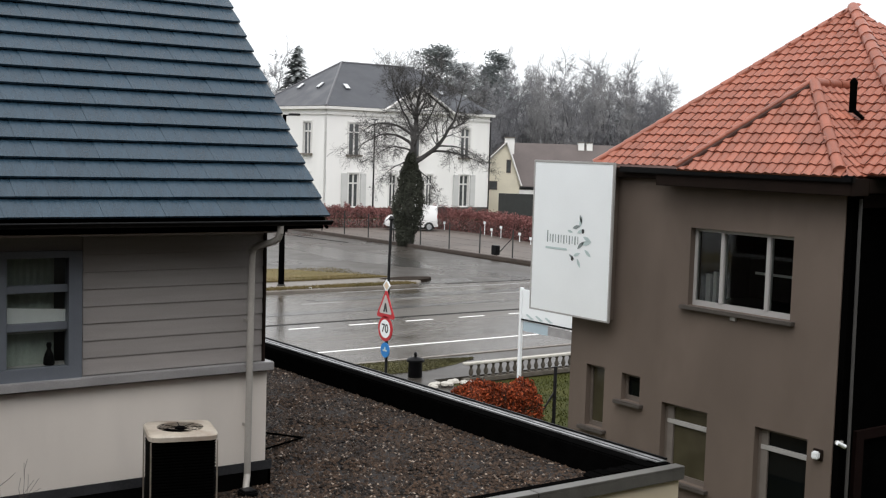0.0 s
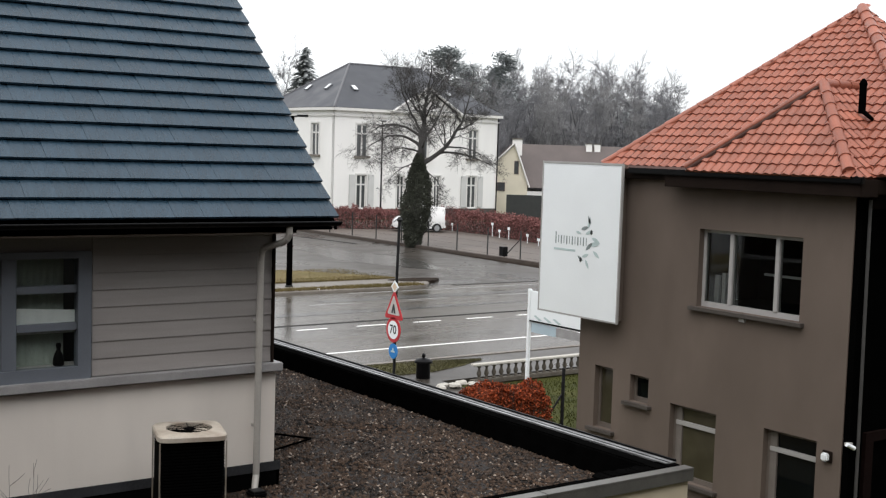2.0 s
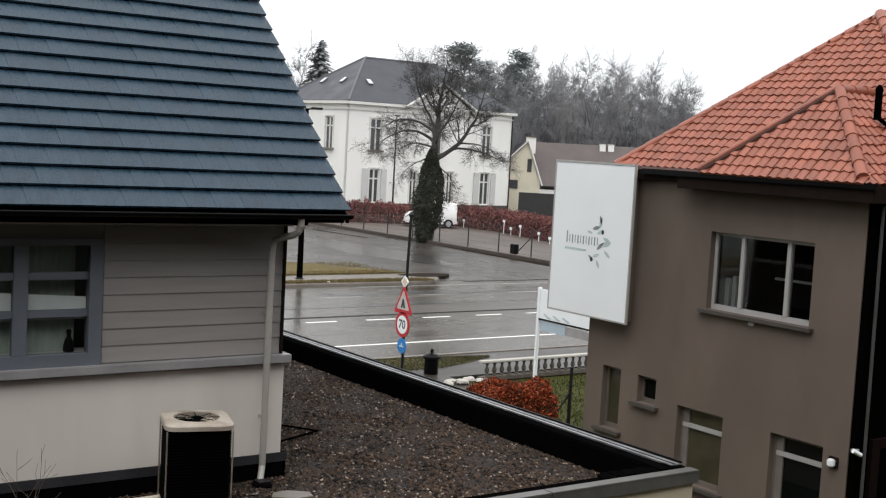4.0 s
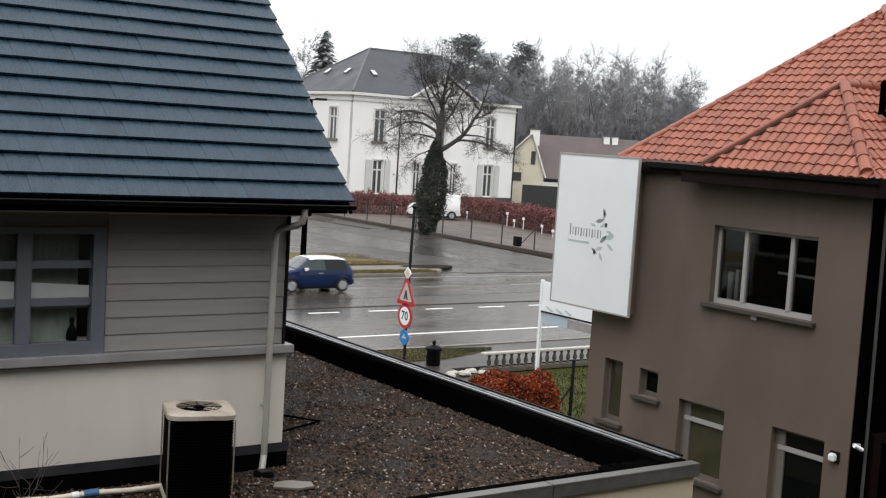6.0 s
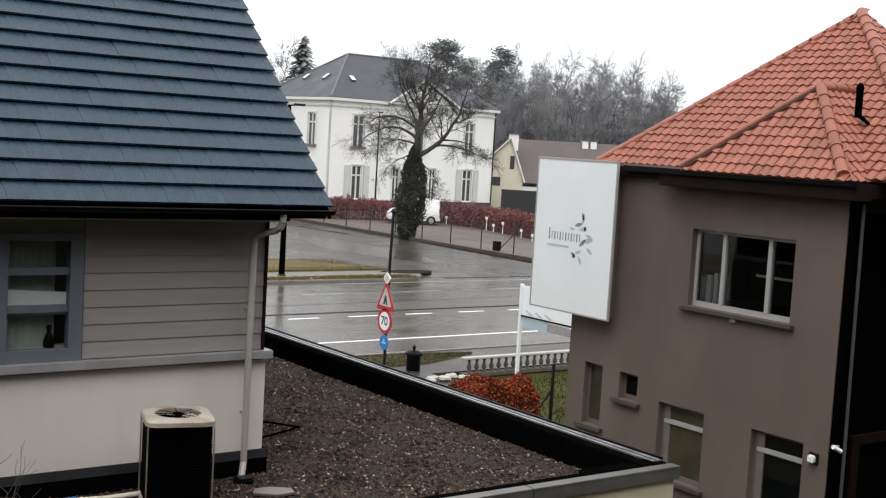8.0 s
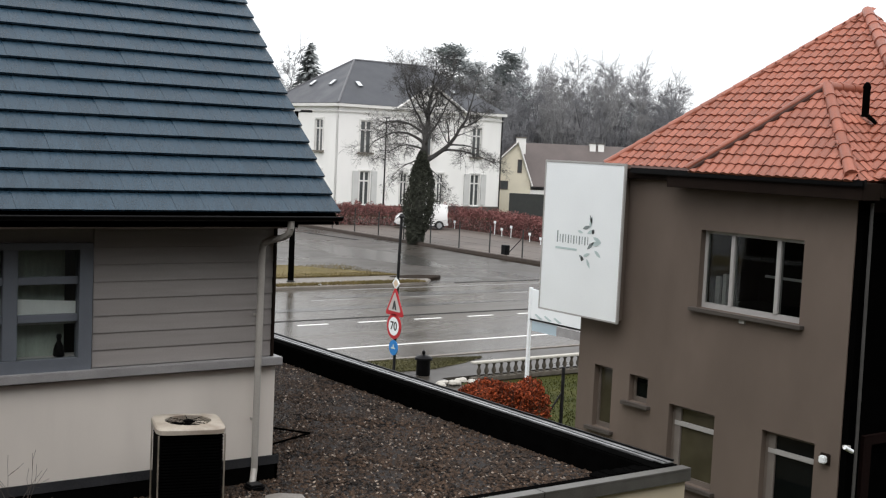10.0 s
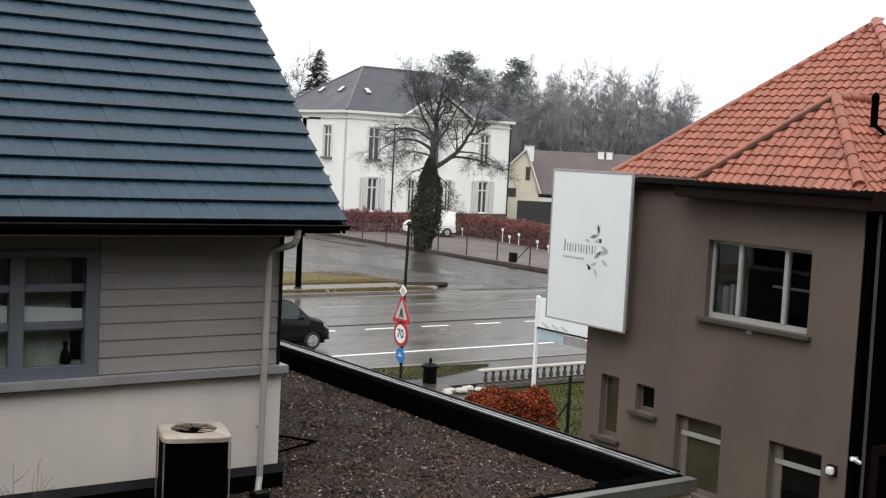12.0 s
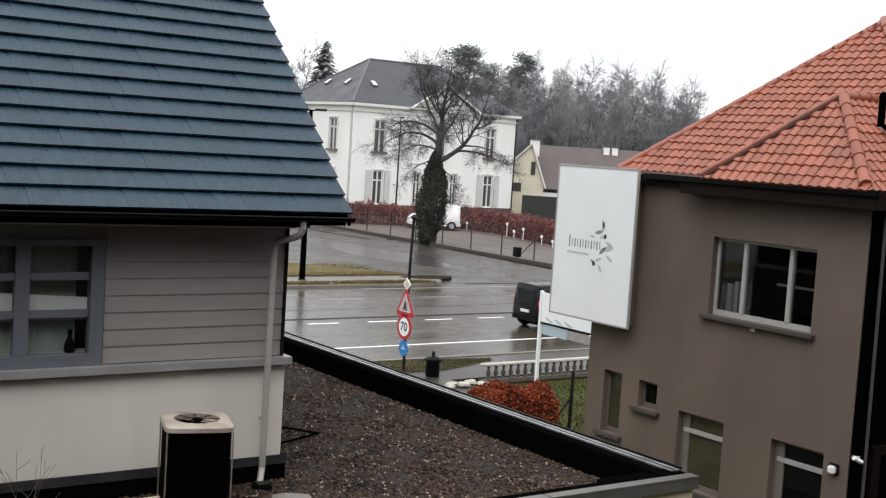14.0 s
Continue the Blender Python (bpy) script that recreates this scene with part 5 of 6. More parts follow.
HATCH = [(-1.80, 0.36, 0.62, 0.70, 0.70, 0.62), (-1.74, 0.30, 0.86, 0.98, 0.80, 0.70), (-1.45, 0.22, 0.93, 1.38, 0.835, 0.60), (-1.2, 0.2, 0.93, 1.44, 0.84, 0.61), (0.1, 0.2, 0.93, 1.45, 0.84, 0.60),
         (0.42, 0.2, 0.93, 1.40, 0.84, 0.60), (0.98, 0.2, 0.91, 0.99, 0.84, 0.70), (1.55, 0.22, 0.82, 0.90, 0.82, 0.66), (1.76, 0.28, 0.66, 0.74, 0.74, 0.60), (1.84, 0.34, 0.52, 0.58, 0.62, 0.52)]
ESTATE = [(-2.25, 0.40, 0.66, 0.74, 0.74, 0.66), (-2.18, 0.32, 0.95, 1.05, 0.83, 0.70), (-1.85, 0.25, 1.0, 1.42, 0.865, 0.60), (-1.4, 0.22, 1.0, 1.49, 0.875, 0.61), (0.0, 0.2, 0.98, 1.51, 0.875, 0.61),
          (0.35, 0.2, 0.97, 1.45, 0.875, 0.60), (1.18, 0.2, 0.94, 1.02, 0.87, 0.70), (1.85, 0.24, 0.82, 0.90, 0.83, 0.66), (2.10, 0.30, 0.66, 0.74, 0.74, 0.58), (2.2, 0.36, 0.52, 0.58, 0.62, 0.5)]
VAN = [(-2.00, 0.42, 0.92, 1.66, 0.80, 0.66), (-1.94, 0.34, 1.06, 1.77, 0.87, 0.70), (-1.6, 0.27, 1.08, 1.80, 0.89, 0.71), (-0.2, 0.25, 1.08, 1.82, 0.89, 0.71), (0.35, 0.25, 1.08, 1.79, 0.89, 0.70),
       (0.62, 0.25, 1.07, 1.70, 0.89, 0.69), (1.26, 0.25, 1.04, 1.16, 0.88, 0.74), (1.80, 0.28, 0.90, 1.00, 0.85, 0.70), (2.02, 0.33, 0.72, 0.82, 0.78, 0.62), (2.11, 0.40, 0.58, 0.64, 0.68, 0.56)]
hatch, hatch_wheels = make_car("hatchback", "small blue hatchback with a white roof", HATCH, "car_blue", "car_white", 2.47, 0.30, [(-1.46, -0.41, 0.10), (-0.38, 0.62, 0.0)], (0.30, 0.98), (-1.72, -1.42), True, 0.84)
estate, estate_wheels = make_car("estate_car", "dark navy estate car with lit headlights", ESTATE, "car_navy", "car_navy", 2.68, 0.315, [(-1.95, -1.15, 0.1), (-1.08, -0.18, 0.0), (-0.10, 0.72, 0.0)], (0.28, 1.18), (-2.16, -1.83), True, 0.875)
van, van_wheels = make_car("van", "black compact passenger van with lit tail lights", VAN, "car_black", "car_black", 2.70, 0.315, [(-1.78, -1.2, 0.0), (-1.08, -0.22, 0.0), (-0.10, 0.84, 0.0)], (0.55, 1.26), (-1.99, -1.92), False, 0.89)
part("rear_glass", Geo().box(-2.025, -0.56, 1.06, -1.995, 0.56, 1.56), M["car_glass"], van, bevel=0.01)
for s in (-1, 1):
    part("belt_trim", car_patch(ESTATE, -1.95, 0.75, 1.04, 1.10, s, 0.012, 12, 1), M["rim"], estate, "bright window trim")
part("roof_rail", Geo().box(-1.7, -0.60, 1.48, 0.1, -0.56, 1.54), M["rim"], estate, "silver roof rail")
part("roof_rail", Geo().box(-1.7, 0.56, 1.48, 0.1, 0.60, 1.54), M["rim"], estate, "silver roof rail")
pv, _ = make_car("delivery_van", "white parked delivery van behind the fence", VAN, "car_white", "car_white", 2.70, 0.315, [(-0.80, 0.84, 0.0)], (0.55, 1.26), (-1.99, -1.92), False, 0.89, parked=True)
pv.matrix_basis = pose(57.75, 83.3, 0.10, 0, 0, 149) @ Matrix.Diagonal((1.06, 1.06, 1.16, 1))



# ---- print on the sign board: plain shapes for its lettering and olive twig ----
def letter_bars(parent, y0, y1, z0, z1, n, mat, x=-0.004):
    w = (y0 - y1) / n
    for i in range(n):
        a = y0 - i * w
        top_ = z1 if i else z1 + (z1 - z0) * 0.4
        part("bar", Geo().box(x, a - w * 0.27, z0, x + 0.002, a - w * 0.08, top_), M[mat], parent)
        part("bar", Geo().box(x, a - w * 0.72, z0 + 0.015, x + 0.002, a - w * 0.61, z1), M[mat], parent)


letter_bars(board, 17.77, 16.83, 5.19, 5.35, 6, "sign_grey")
part("bar", Geo().box(-0.004, 17.18, 5.065, -0.002, 17.79, 5.105), M["sign_pale"], board)


def leaf(parent, y, z, length, angle, mat, x=-0.0045):
    g = Geo()
    pts = [(t * length, w * length * 0.16) for t, w in ((0, 0), (0.25, 0.75), (0.5, 1), (0.75, 0.7), (1, 0), (0.75, -0.7), (0.5, -1), (0.25, -0.75))]
    c, s_ = math.cos(radians(angle)), math.sin(radians(angle))
    g.quad(*[(x, y - (a * c - b * s_), z + a * s_ + b * c) for a, b in pts])
    part("leaf", g, M[mat], parent)


for y, z, ln, ang, mt in ((17.04, 5.50, 0.22, 15, "sign_grey"), (16.85, 5.52, 0.24, 75, "sign_pale"), (16.79, 5.60, 0.18, 110, "sign_grey"), (16.91, 5.42, 0.22, 20, "sign_pale"), (16.74, 5.36, 0.24, -20, "sign_pale"),
                          (16.79, 5.22, 0.28, 10, "sign_pale"), (16.69, 5.12, 0.22, -35, "sign_pale"), (16.89, 5.12, 0.24, 40, "sign_grey"), (17.11, 5.00, 0.18, -30, "sign_grey"), (16.99, 4.98, 0.2, 20, "sign_pale"), (16.89, 4.94, 0.2, -60, "sign_pale"), (17.18, 5.45, 0.16, -10, "sign_pale")):
    leaf(board, y, z, ln, ang, mt)
for y, z in ((16.75, 5.46), (17.02, 4.93)):
    part("olive", Geo().quad(*[(-0.005, y + 0.035 * math.cos(a), z + 0.045 * math.sin(a)) for a in [i * math.tau / 14 for i in range(14)]]), M["print_black"], board)

# lower sign on white posts by the garden
low = thing("post_sign", "white garden sign panel on slim white posts", "sign")
part("post", Geo().box(20.66, 24.56, 0, 20.74, 24.66, 3.32), M["sign_white"], low, bevel=0.01)
part("post", Geo().box(20.66, 21.9, 0, 20.74, 22.0, 3.32), M["sign_white"], low, bevel=0.01)
pnl = part("panel", Geo().box(20.68, 22.0, 2.50, 20.72, 24.56, 3.28), M["sign_white"], low, bevel=0.004)
part("edge", Geo().box(20.66, 22.0, 2.46, 20.74, 24.56, 2.50), M["black_paint"], low)
part("lower_panel", Geo().box(20.68, 21.9, 2.20, 20.72, 23.5, 2.42), M["zinc"], low)
part("side_panel", Geo().box(20.69, 23.5, 2.18, 20.71, 24.5, 2.44), M["pale_blue"], low, "pale blue lower panel")
for i in range(3):
    part("stripe", Geo().quad(*[(20.676, 24.4 - i * 0.38 - a, 2.52 + b) for a, b in ((0, 0.10), (0.06, 0.13), (0.34, 0.02), (0.22, 0.0))]), M["sign_pale"], pnl)

# ---- traffic signs on one pole ----
SX, SY = 17.0, 25.46
signs = thing("traffic_sign", "grey pole with warning, speed limit and cycle signs", "traffic sign", pose(SX, SY, 0))
part("pole", Geo().chain([(0, 0, 0), (0.0, 0, 3.1), (-0.02, -0.05, 4.0), (0.03, -0.02, 5.1)], 0.038, 12), M["lamp_metal"], signs, smooth=True)
part("cap", Geo().lathe([(0.05, 0), (0.08, 0.05), (0.03, 0.12)], 10, (0.03, -0.02, 5.08)), M["lamp_metal"], signs)


def ring(r, x, cy, cz, n=28):
    return [(x, cy + r * math.cos(i * math.tau / n), cz + r * math.sin(i * math.tau / n)) for i in range(n)]


def plate(parent, name, pts, mat, depth=0.02, label=""):
    g = Geo()
    n = len(pts)
    g.v = [*pts, *[(p[0] + depth, p[1], p[2]) for p in pts]]
    g.f = [tuple(range(n))[::-1], tuple(range(n, 2 * n))] + [(i, (i + 1) % n, n + (i + 1) % n, n + i) for i in range(n)]
    return part(name, g, M[mat], parent, label)


def word(text, size, m, mat, parent, name):
    cu = bpy.data.curves.new(name, "FONT")
    cu.body, cu.size, cu.align_x, cu.align_y, cu.offset = text, size, "CENTER", "CENTER", 0.006
    ob = bpy.data.objects.new(name, cu)
    scene.collection.objects.link(ob)
    bpy.context.view_layer.update()
    me = bpy.data.meshes.new_from_object(ob.evaluated_get(bpy.context.evaluated_depsgraph_get()))
    bpy.data.objects.remove(ob)
    me.materials.clear()
    me.materials.append(M[mat])
    return part(name, me, None, parent, m=m)


disc = plate(signs, "speed_limit_disc", ring(0.32, -0.06, 0, 2.335), "sign_red", label="red ringed speed limit sign reading 70")
part("field", Geo().quad(*ring(0.235, -0.064, 0, 2.335)[::-1]), M["sign_white"], disc)
word("70", 0.31, Matrix(((0, 0, -1, -0.067), (-1, 0, 0, 0), (0, 1, 0, 2.335), (0, 0, 0, 1))), "print_black", disc, "number")


def tri(r, x, cz):
    k = []
    for i in range(3):
        a = radians(90 + 120 * i)
        for b in (-5, 0, 5):
            k.append((x, 0.93 * r * math.cos(a + radians(b)) * (1.0 if b == 0 else 0.97), cz + 0.93 * r * math.sin(a + radians(b)) * (1.0 if b == 0 else 0.97)))
    return k


tr = plate(signs, "warning_triangle", tri(0.48, -0.06, 2.86), "sign_red", label="red bordered triangular warning sign")
part("field", Geo().quad(*tri(0.33, -0.064, 2.89)[::-1]), M["sign_dull"], tr)
part("symbol", Geo().quad((-0.067, 0.03, 2.99), (-0.067, -0.03, 2.99), (-0.067, -0.10, 2.76), (-0.067, -0.02, 2.76), (-0.067, 0.0, 2.85), (-0.067, 0.03, 2.76), (-0.067, 0.10, 2.76)), M["print_black"], tr)
bl = plate(signs, "cycle_disc", ring(0.195, -0.05, 0, 1.79, 22), "sign_blue", label="round blue cycle path sign")
part("symbol", Geo().box(-0.056, -0.09, 1.76, -0.052, 0.09, 1.80).box(-0.056, -0.03, 1.80, -0.052, 0.02, 1.87), M["sign_pale"], bl)
dm = plate(signs, "priority_diamond", [(-0.05, 0, 3.26), (-0.05, 0.165, 3.43), (-0.05, 0, 3.60), (-0.05, -0.165, 3.43)], "sign_white", label="white and yellow priority road sign")
part("field", Geo().quad((-0.054, 0, 3.32), (-0.054, -0.11, 3.43), (-0.054, 0, 3.54), (-0.054, 0.11, 3.43)), M["sign_yellow"], dm)

# ---- pavement furniture and garden ----
binn = thing("litter_bin", "black metal litter bin with a finial lid", "bin", pose(20.75, 29.5, 0.08))
part("body", Geo().lathe([(0.20, 0), (0.215, 0.02), (0.205, 0.45), (0.215, 0.47)], 18), M["black_paint"], binn, smooth=True)
part("lid", Geo().lathe([(0.27, 0.47), (0.27, 0.53), (0.20, 0.58), (0.06, 0.62)], 18), M["black_paint"], binn, smooth=True)
part("finial", Geo().lathe([(0.03, 0.62), (0.055, 0.67), (0.05, 0.72), (0.015, 0.76)], 10), M["black_paint"], binn, smooth=True)

bal = thing("balustrade", "weathered white cast stone garden balustrade", "balustrade")
RY = 28.6
part("plinth", Geo().box(21.9, RY - 0.13, -0.05, 34, RY + 0.13, 0.08), M["stone_dark"], bal, bevel=0.02)
part("rail", Geo().box(21.9, RY - 0.12, 0.49, 34, RY + 0.12, 0.56), M["stone_white"], bal, bevel=0.02)
# Balusters take the dark stone for their backlit side.
bm_ = Geo().lathe([(0.06, 0), (0.06, 0.04), (0.035, 0.07), (0.068, 0.14), (0.072, 0.19), (0.04, 0.28), (0.035, 0.34), (0.055, 0.37), (0.055, 0.41)], 10).mesh("baluster", M["stone_dark"], smooth=True)
for i in range(44):
    part("baluster", bm_, None, bal, m=pose(22.17 + i * 0.285, RY, 0.08))
for x in (27.4,):
    part("pier", Geo().box(x - 0.11, RY - 0.14, 0.0, x + 0.11, RY + 0.14, 0.49), M["stone_dark"], bal, bevel=0.02)
rnd = random.Random(11)
for i in range(9):
    g = Geo()
    s = rnd.uniform(0.10, 0.17)
    g.lathe([(s * 0.6, 0), (s, s * 0.35), (s * 0.85, s * 0.8), (s * 0.3, s)], 8)
    g.v = [(x * rnd.uniform(0.8, 1.2), y * rnd.uniform(0.8, 1.2), z * rnd.uniform(0.85, 1.1)) for x, y, z in g.v]
    tagged(part("stone", g, M["stone_white"], smooth=True, m=pose(20.2 + i * 0.16 + rnd.uniform(-0.05, 0.05), 27.9 + rnd.uniform(-0.25, 0.25), 0.08)), "white ornamental stone beside the balustrade", "stone", "ornamental stones")

gp = thing("fence_post", "dark metal garden post with a diagonal brace", "post", pose(20.0, 22.38, 0))
part("post", Geo().tube((0, 0, 0), (0, 0, 1.62), 0.045, n=10), M["lamp_metal"], gp)
part("brace", Geo().tube((-0.72, 0.1, 0.0), (0, 0, 1.0), 0.025, n=8), M["lamp_metal"], gp)


def leaves(n, size, place, seed, flat=0.0):
    """Many small folded leaves; place(rnd) gives each one's spot."""
    r = random.Random(seed)
    g = Geo()
    for _ in range(n):
        p = Vector(place(r))
        s = size * r.uniform(0.6, 1.4)
        a = Vector((r.gauss(0, 1), r.gauss(0, 1), r.gauss(0, 1 - flat))).normalized()
        b = a.orthogonal().normalized()
        b = (b * math.cos(r.uniform(0, 6.28)) + a.cross(b) * math.sin(r.uniform(0, 6.28))).normalized()
        c = a.cross(b)
        k = len(g.v)
        g.v += [tuple(p - b * s), tuple(p + c * s * 0.5 + a * s * 0.15), tuple(p + b * s), tuple(p - c * s * 0.5 + a * s * 0.15)]
        g.f += [(k, k + 1, k + 2), (k, k + 2, k + 3)]
    return g


def hedge(name, pts, width, height, n, size, mat, label, seed):
    h = thing(name, label, "hedge")
    segs = [(Vector(a), Vector(b)) for a, b in zip(pts, pts[1:])]
    ls = [(b - a).length for a, b in segs]

    def spot(r):
        t = r.uniform(0, sum(ls))
        for (a, b), L in zip(segs, ls):
            if t <= L:
                break
            t -= L
        d = (b - a).normalized()
        q = a + d * t
        side = Vector((-d.y, d.x))
        hh = height * (0.90 + 0.08 * noise.noise((q.x * 1.1, q.y * 1.1, seed)) + 0.14 * noise.noise((q.x * 3.2, q.y * 3.2, seed)) + 0.30 * noise.noise((q.x * 9, q.y * 9, seed)))
        ends = min((q - segs[0][0]).length, (q - segs[-1][1]).length)
        hh *= min(1, 0.8 + ends * 0.7)
        if r.random() < 0.6:
            w, z = r.choice((-1, 1)) * width * r.uniform(0.38, 0.55), r.uniform(0.03, hh)
        else:
            w, z = r.uniform(-0.5, 0.5) * width, hh * r.uniform(0.85, 1.06)
        q = q + side * w * (1 - 0.25 * (z / height) ** 3)
        return (q.x, q.y, z)

    part("foliage", leaves(n, size, spot, seed), M[mat], h)
    g = Geo()
    r = random.Random(seed + 1)
    for _ in range(int(n / 14)):
        x, y, z = spot(r)
        g.tube((x + r.uniform(-0.2, 0.2), y + r.uniform(-0.2, 0.2), 0), (x, y, z + r.uniform(0, 0.22)), size * 0.13, size * 0.05, 3, False)
    part("brushwood", g, M["twig"], h)
    return h


hedge("beech_hedge", [(17.75, 23.2), (18.6, 23.2), (19.75, 22.9)], 1.2, 1.16, 15000, 0.040, "beech", "russet beech hedge holding its dry leaves", 21)
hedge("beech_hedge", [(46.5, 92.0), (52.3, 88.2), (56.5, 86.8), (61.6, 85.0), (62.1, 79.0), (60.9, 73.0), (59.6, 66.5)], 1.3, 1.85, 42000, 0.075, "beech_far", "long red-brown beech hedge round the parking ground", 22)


def blades(n, spot, height, seed):
    r = random.Random(seed)
    g = Geo()
    for _ in range(n):
        x, y, z = spot(r)
        h_, a = height * r.uniform(0.4, 1.4), r.uniform(0, math.tau)
        w_ = 0.018
        k = len(g.v)
        g.v += [(x - w_ * math.cos(a), y - w_ * math.sin(a), z), (x + w_ * math.cos(a), y + w_ * math.sin(a), z), (x + r.gauss(0, 0.4) * h_, y + r.gauss(0, 0.4) * h_, z + h_)]
        g.f.append((k, k + 1, k + 2))
    return g


def verge_spot(r):
    x = r.uniform(17.5, 24.3)
    lo, hi = 30.1 + max(0, x - 21.6) * 0.42, 31.95 - max(0, x - 21.6) * 0.22
    return (x, r.uniform(lo, max(lo + 0.05, hi)), 0.095)


tagged(part("grass", blades(9000, verge_spot, 0.04, 41), M["moss"]), "short mossy grass blades on the verge", "grass", kind="stuff")
tagged(part("grass", blades(9000, lambda r: (r.uniform(18.5, 27), r.uniform(20, 28.4), -0.08), 0.06, 42), M["grass"]), "unmown lawn grass before the balustrade", "grass", kind="stuff")
tagged(part("grass", blades(16000, lambda r: (r.uniform(22, 35) if r.random() < 0.8 else r.uniform(30, 34.5), r.choice((r.uniform(52.8, 58), r.uniform(49.7, 50.6), r.uniform(52.8, 54))), 0.14), 0.10, 43), M["verge"]), "dry straw grass on the traffic island", "grass", kind="stuff")
rubbish = Geo().lathe([(0.05, 0), (0.14, 0.03), (0.12, 0.12), (0.04, 0.15)], 7)
tagged(part("litter_bag", rubbish, M["sign_white"], m=pose(28.9, 49.9, 0.13) @ Matrix.Scale(0.5, 4)), "crumpled white litter bag on the island's edge", "litter")

# ---- wire fence along the side street ----
fence = thing("wire_fence", "dark wire fence with slim posts on a low kerb", "fence")
for i in range(13):
    part("post", Geo().tube((48.95, 55.9 + i * 3.38, 0.1), (48.95, 55.9 + i * 3.38, 1.98), 0.045, n=8), M["dark_fence"], fence)
for z in (0.3, 0.65, 1.0, 1.35, 1.65, 1.92):
    part("wire", Geo().tube((48.95, 55.9, z), (48.95, 96.5, z), 0.0045, n=4), M["dark_fence"], fence)
for y in (59.28, 69.4):
    part("brace", Geo().tube((48.97, y + 1.7, 0.15), (48.97, y, 1.5), 0.03, n=6), M["dark_fence"], fence)
box_ = thing("litter_box", "small dark box hung on the wire fence", "bin", pose(48.9, 60.9, 0.24))
part("box", Geo().box(-0.2, -0.25, 0, 0.15, 0.25, 0.62), M["black_paint"], box_, bevel=0.03)
for x, y, h_ in ((60.75, 77.2, 1.0), (60.9, 82.9, 0.6), (59.95, 74.1, 0.85), (58.95, 70.6, 0.6), (58.1, 68.3, 0.45), (60.3, 75.7, 0.55)):
    b_ = thing("marker_post", "short white marker post before the hedge", "post", pose(x, y, 0.1), "marker posts")
    part("post", Geo().tube((0, 0, 0), (0, 0, h_), 0.032, n=8), M["sign_white"], b_)
    part("sign", Geo().box(-0.04, -0.13, h_ - 0.1, 0.0, 0.13, h_ + 0.1), M["sign_white"], b_)

# ---- street lamps ----
sl = thing("street_lamp", "tall dark street lamp on the traffic island", "street lamp", pose(28.25, 51.6, 0.12))
part("column", Geo().tube((0, 0, 0), (0, 0, 8.2), 0.15, 0.09, 14), M["near_black"], sl, smooth=True)
part("base", Geo().lathe([(0.2, 0), (0.2, 0.04), (0.14, 0.08)], 14), M["lamp_metal"], sl)
part("arm", Geo().tube((0, 0, 8.16), (0.42, -0.28, 8.22), 0.035, n=8), M["lamp_metal"], sl)
part("head", Geo().box(0.2, -0.1, 8.16, 0.75, 0.1, 8.27, Matrix.Rotation(radians(-33), 4, "Z")), M["lamp_metal"], sl, bevel=0.02)
sl = thing("street_lamp", "slim grey lamp post before the white villa", "street lamp", pose(59.9, 92.6, 0.1))
part("column", Geo().tube((0, 0, 0), (0, 0, 9.2), 0.09, 0.05, 10), M["lamp_metal"], sl)
part("head", Geo().box(-0.1, -0.5, 9.2, 0.1, 0.2, 9.3), M["lamp_metal"], sl, bevel=0.02)


# ---- trees ----
def grow(g, r, p, d, length, rad, depth, lift, thin=0.006):
    """A tapering branch that splits into finer ones."""
    n = 3 if depth > 1 else 2
    q = p
    for i in range(n):
        d = (d + Vector((r.gauss(0, 0.16), r.gauss(0, 0.16), r.gauss(lift, 0.12)))).normalized()
        e = q + d * length / n
        r0, r1 = rad * (1 - 0.45 * i / n), rad * (1 - 0.45 * (i + 1) / n)
        g.tube(q, e, max(r0, thin), max(r1, thin), 6 if rad > 0.08 else 3, False)
        q = e
        if depth > 0 and (i > 0 or depth < 3):
            for _ in range(r.choice((1, 1, 2))):
                side = Vector((r.gauss(0, 1), r.gauss(0, 1), r.gauss(0.15, 0.6))).normalized()
                grow(g, r, q, (d * 0.55 + side * 0.9).normalized(), length * r.uniform(0.5, 0.75), rad * 0.5, depth - 1, lift, thin)
    if depth > 0:
        grow(g, r, q, d, length * 0.7, rad * 0.55, depth - 1, lift, thin)


big = thing("bare_tree", "large leafless tree with an ivy-clad trunk", "tree", pose(48.55, 70.7, 0.05))
g = Geo()
pts = [(0, 0, 0), (0.05, 0, 1.5), (0.1, -0.05, 3.2), (0.28, -0.2, 5.2), (0.32, -0.22, 6.8)]
for i, (a, b) in enumerate(zip(pts, pts[1:])):
    g.tube(a, b, 0.50 - i * 0.06, 0.50 - (i + 1) * 0.06, 12, False)
part("trunk", g, M["bark"], big, smooth=True)
g, twigs = Geo(), Geo()
r = random.Random(4)
U = Vector((0.81, -0.59, 0))     # across the street
W = Vector((0.59, 0.81, 0))      # along it


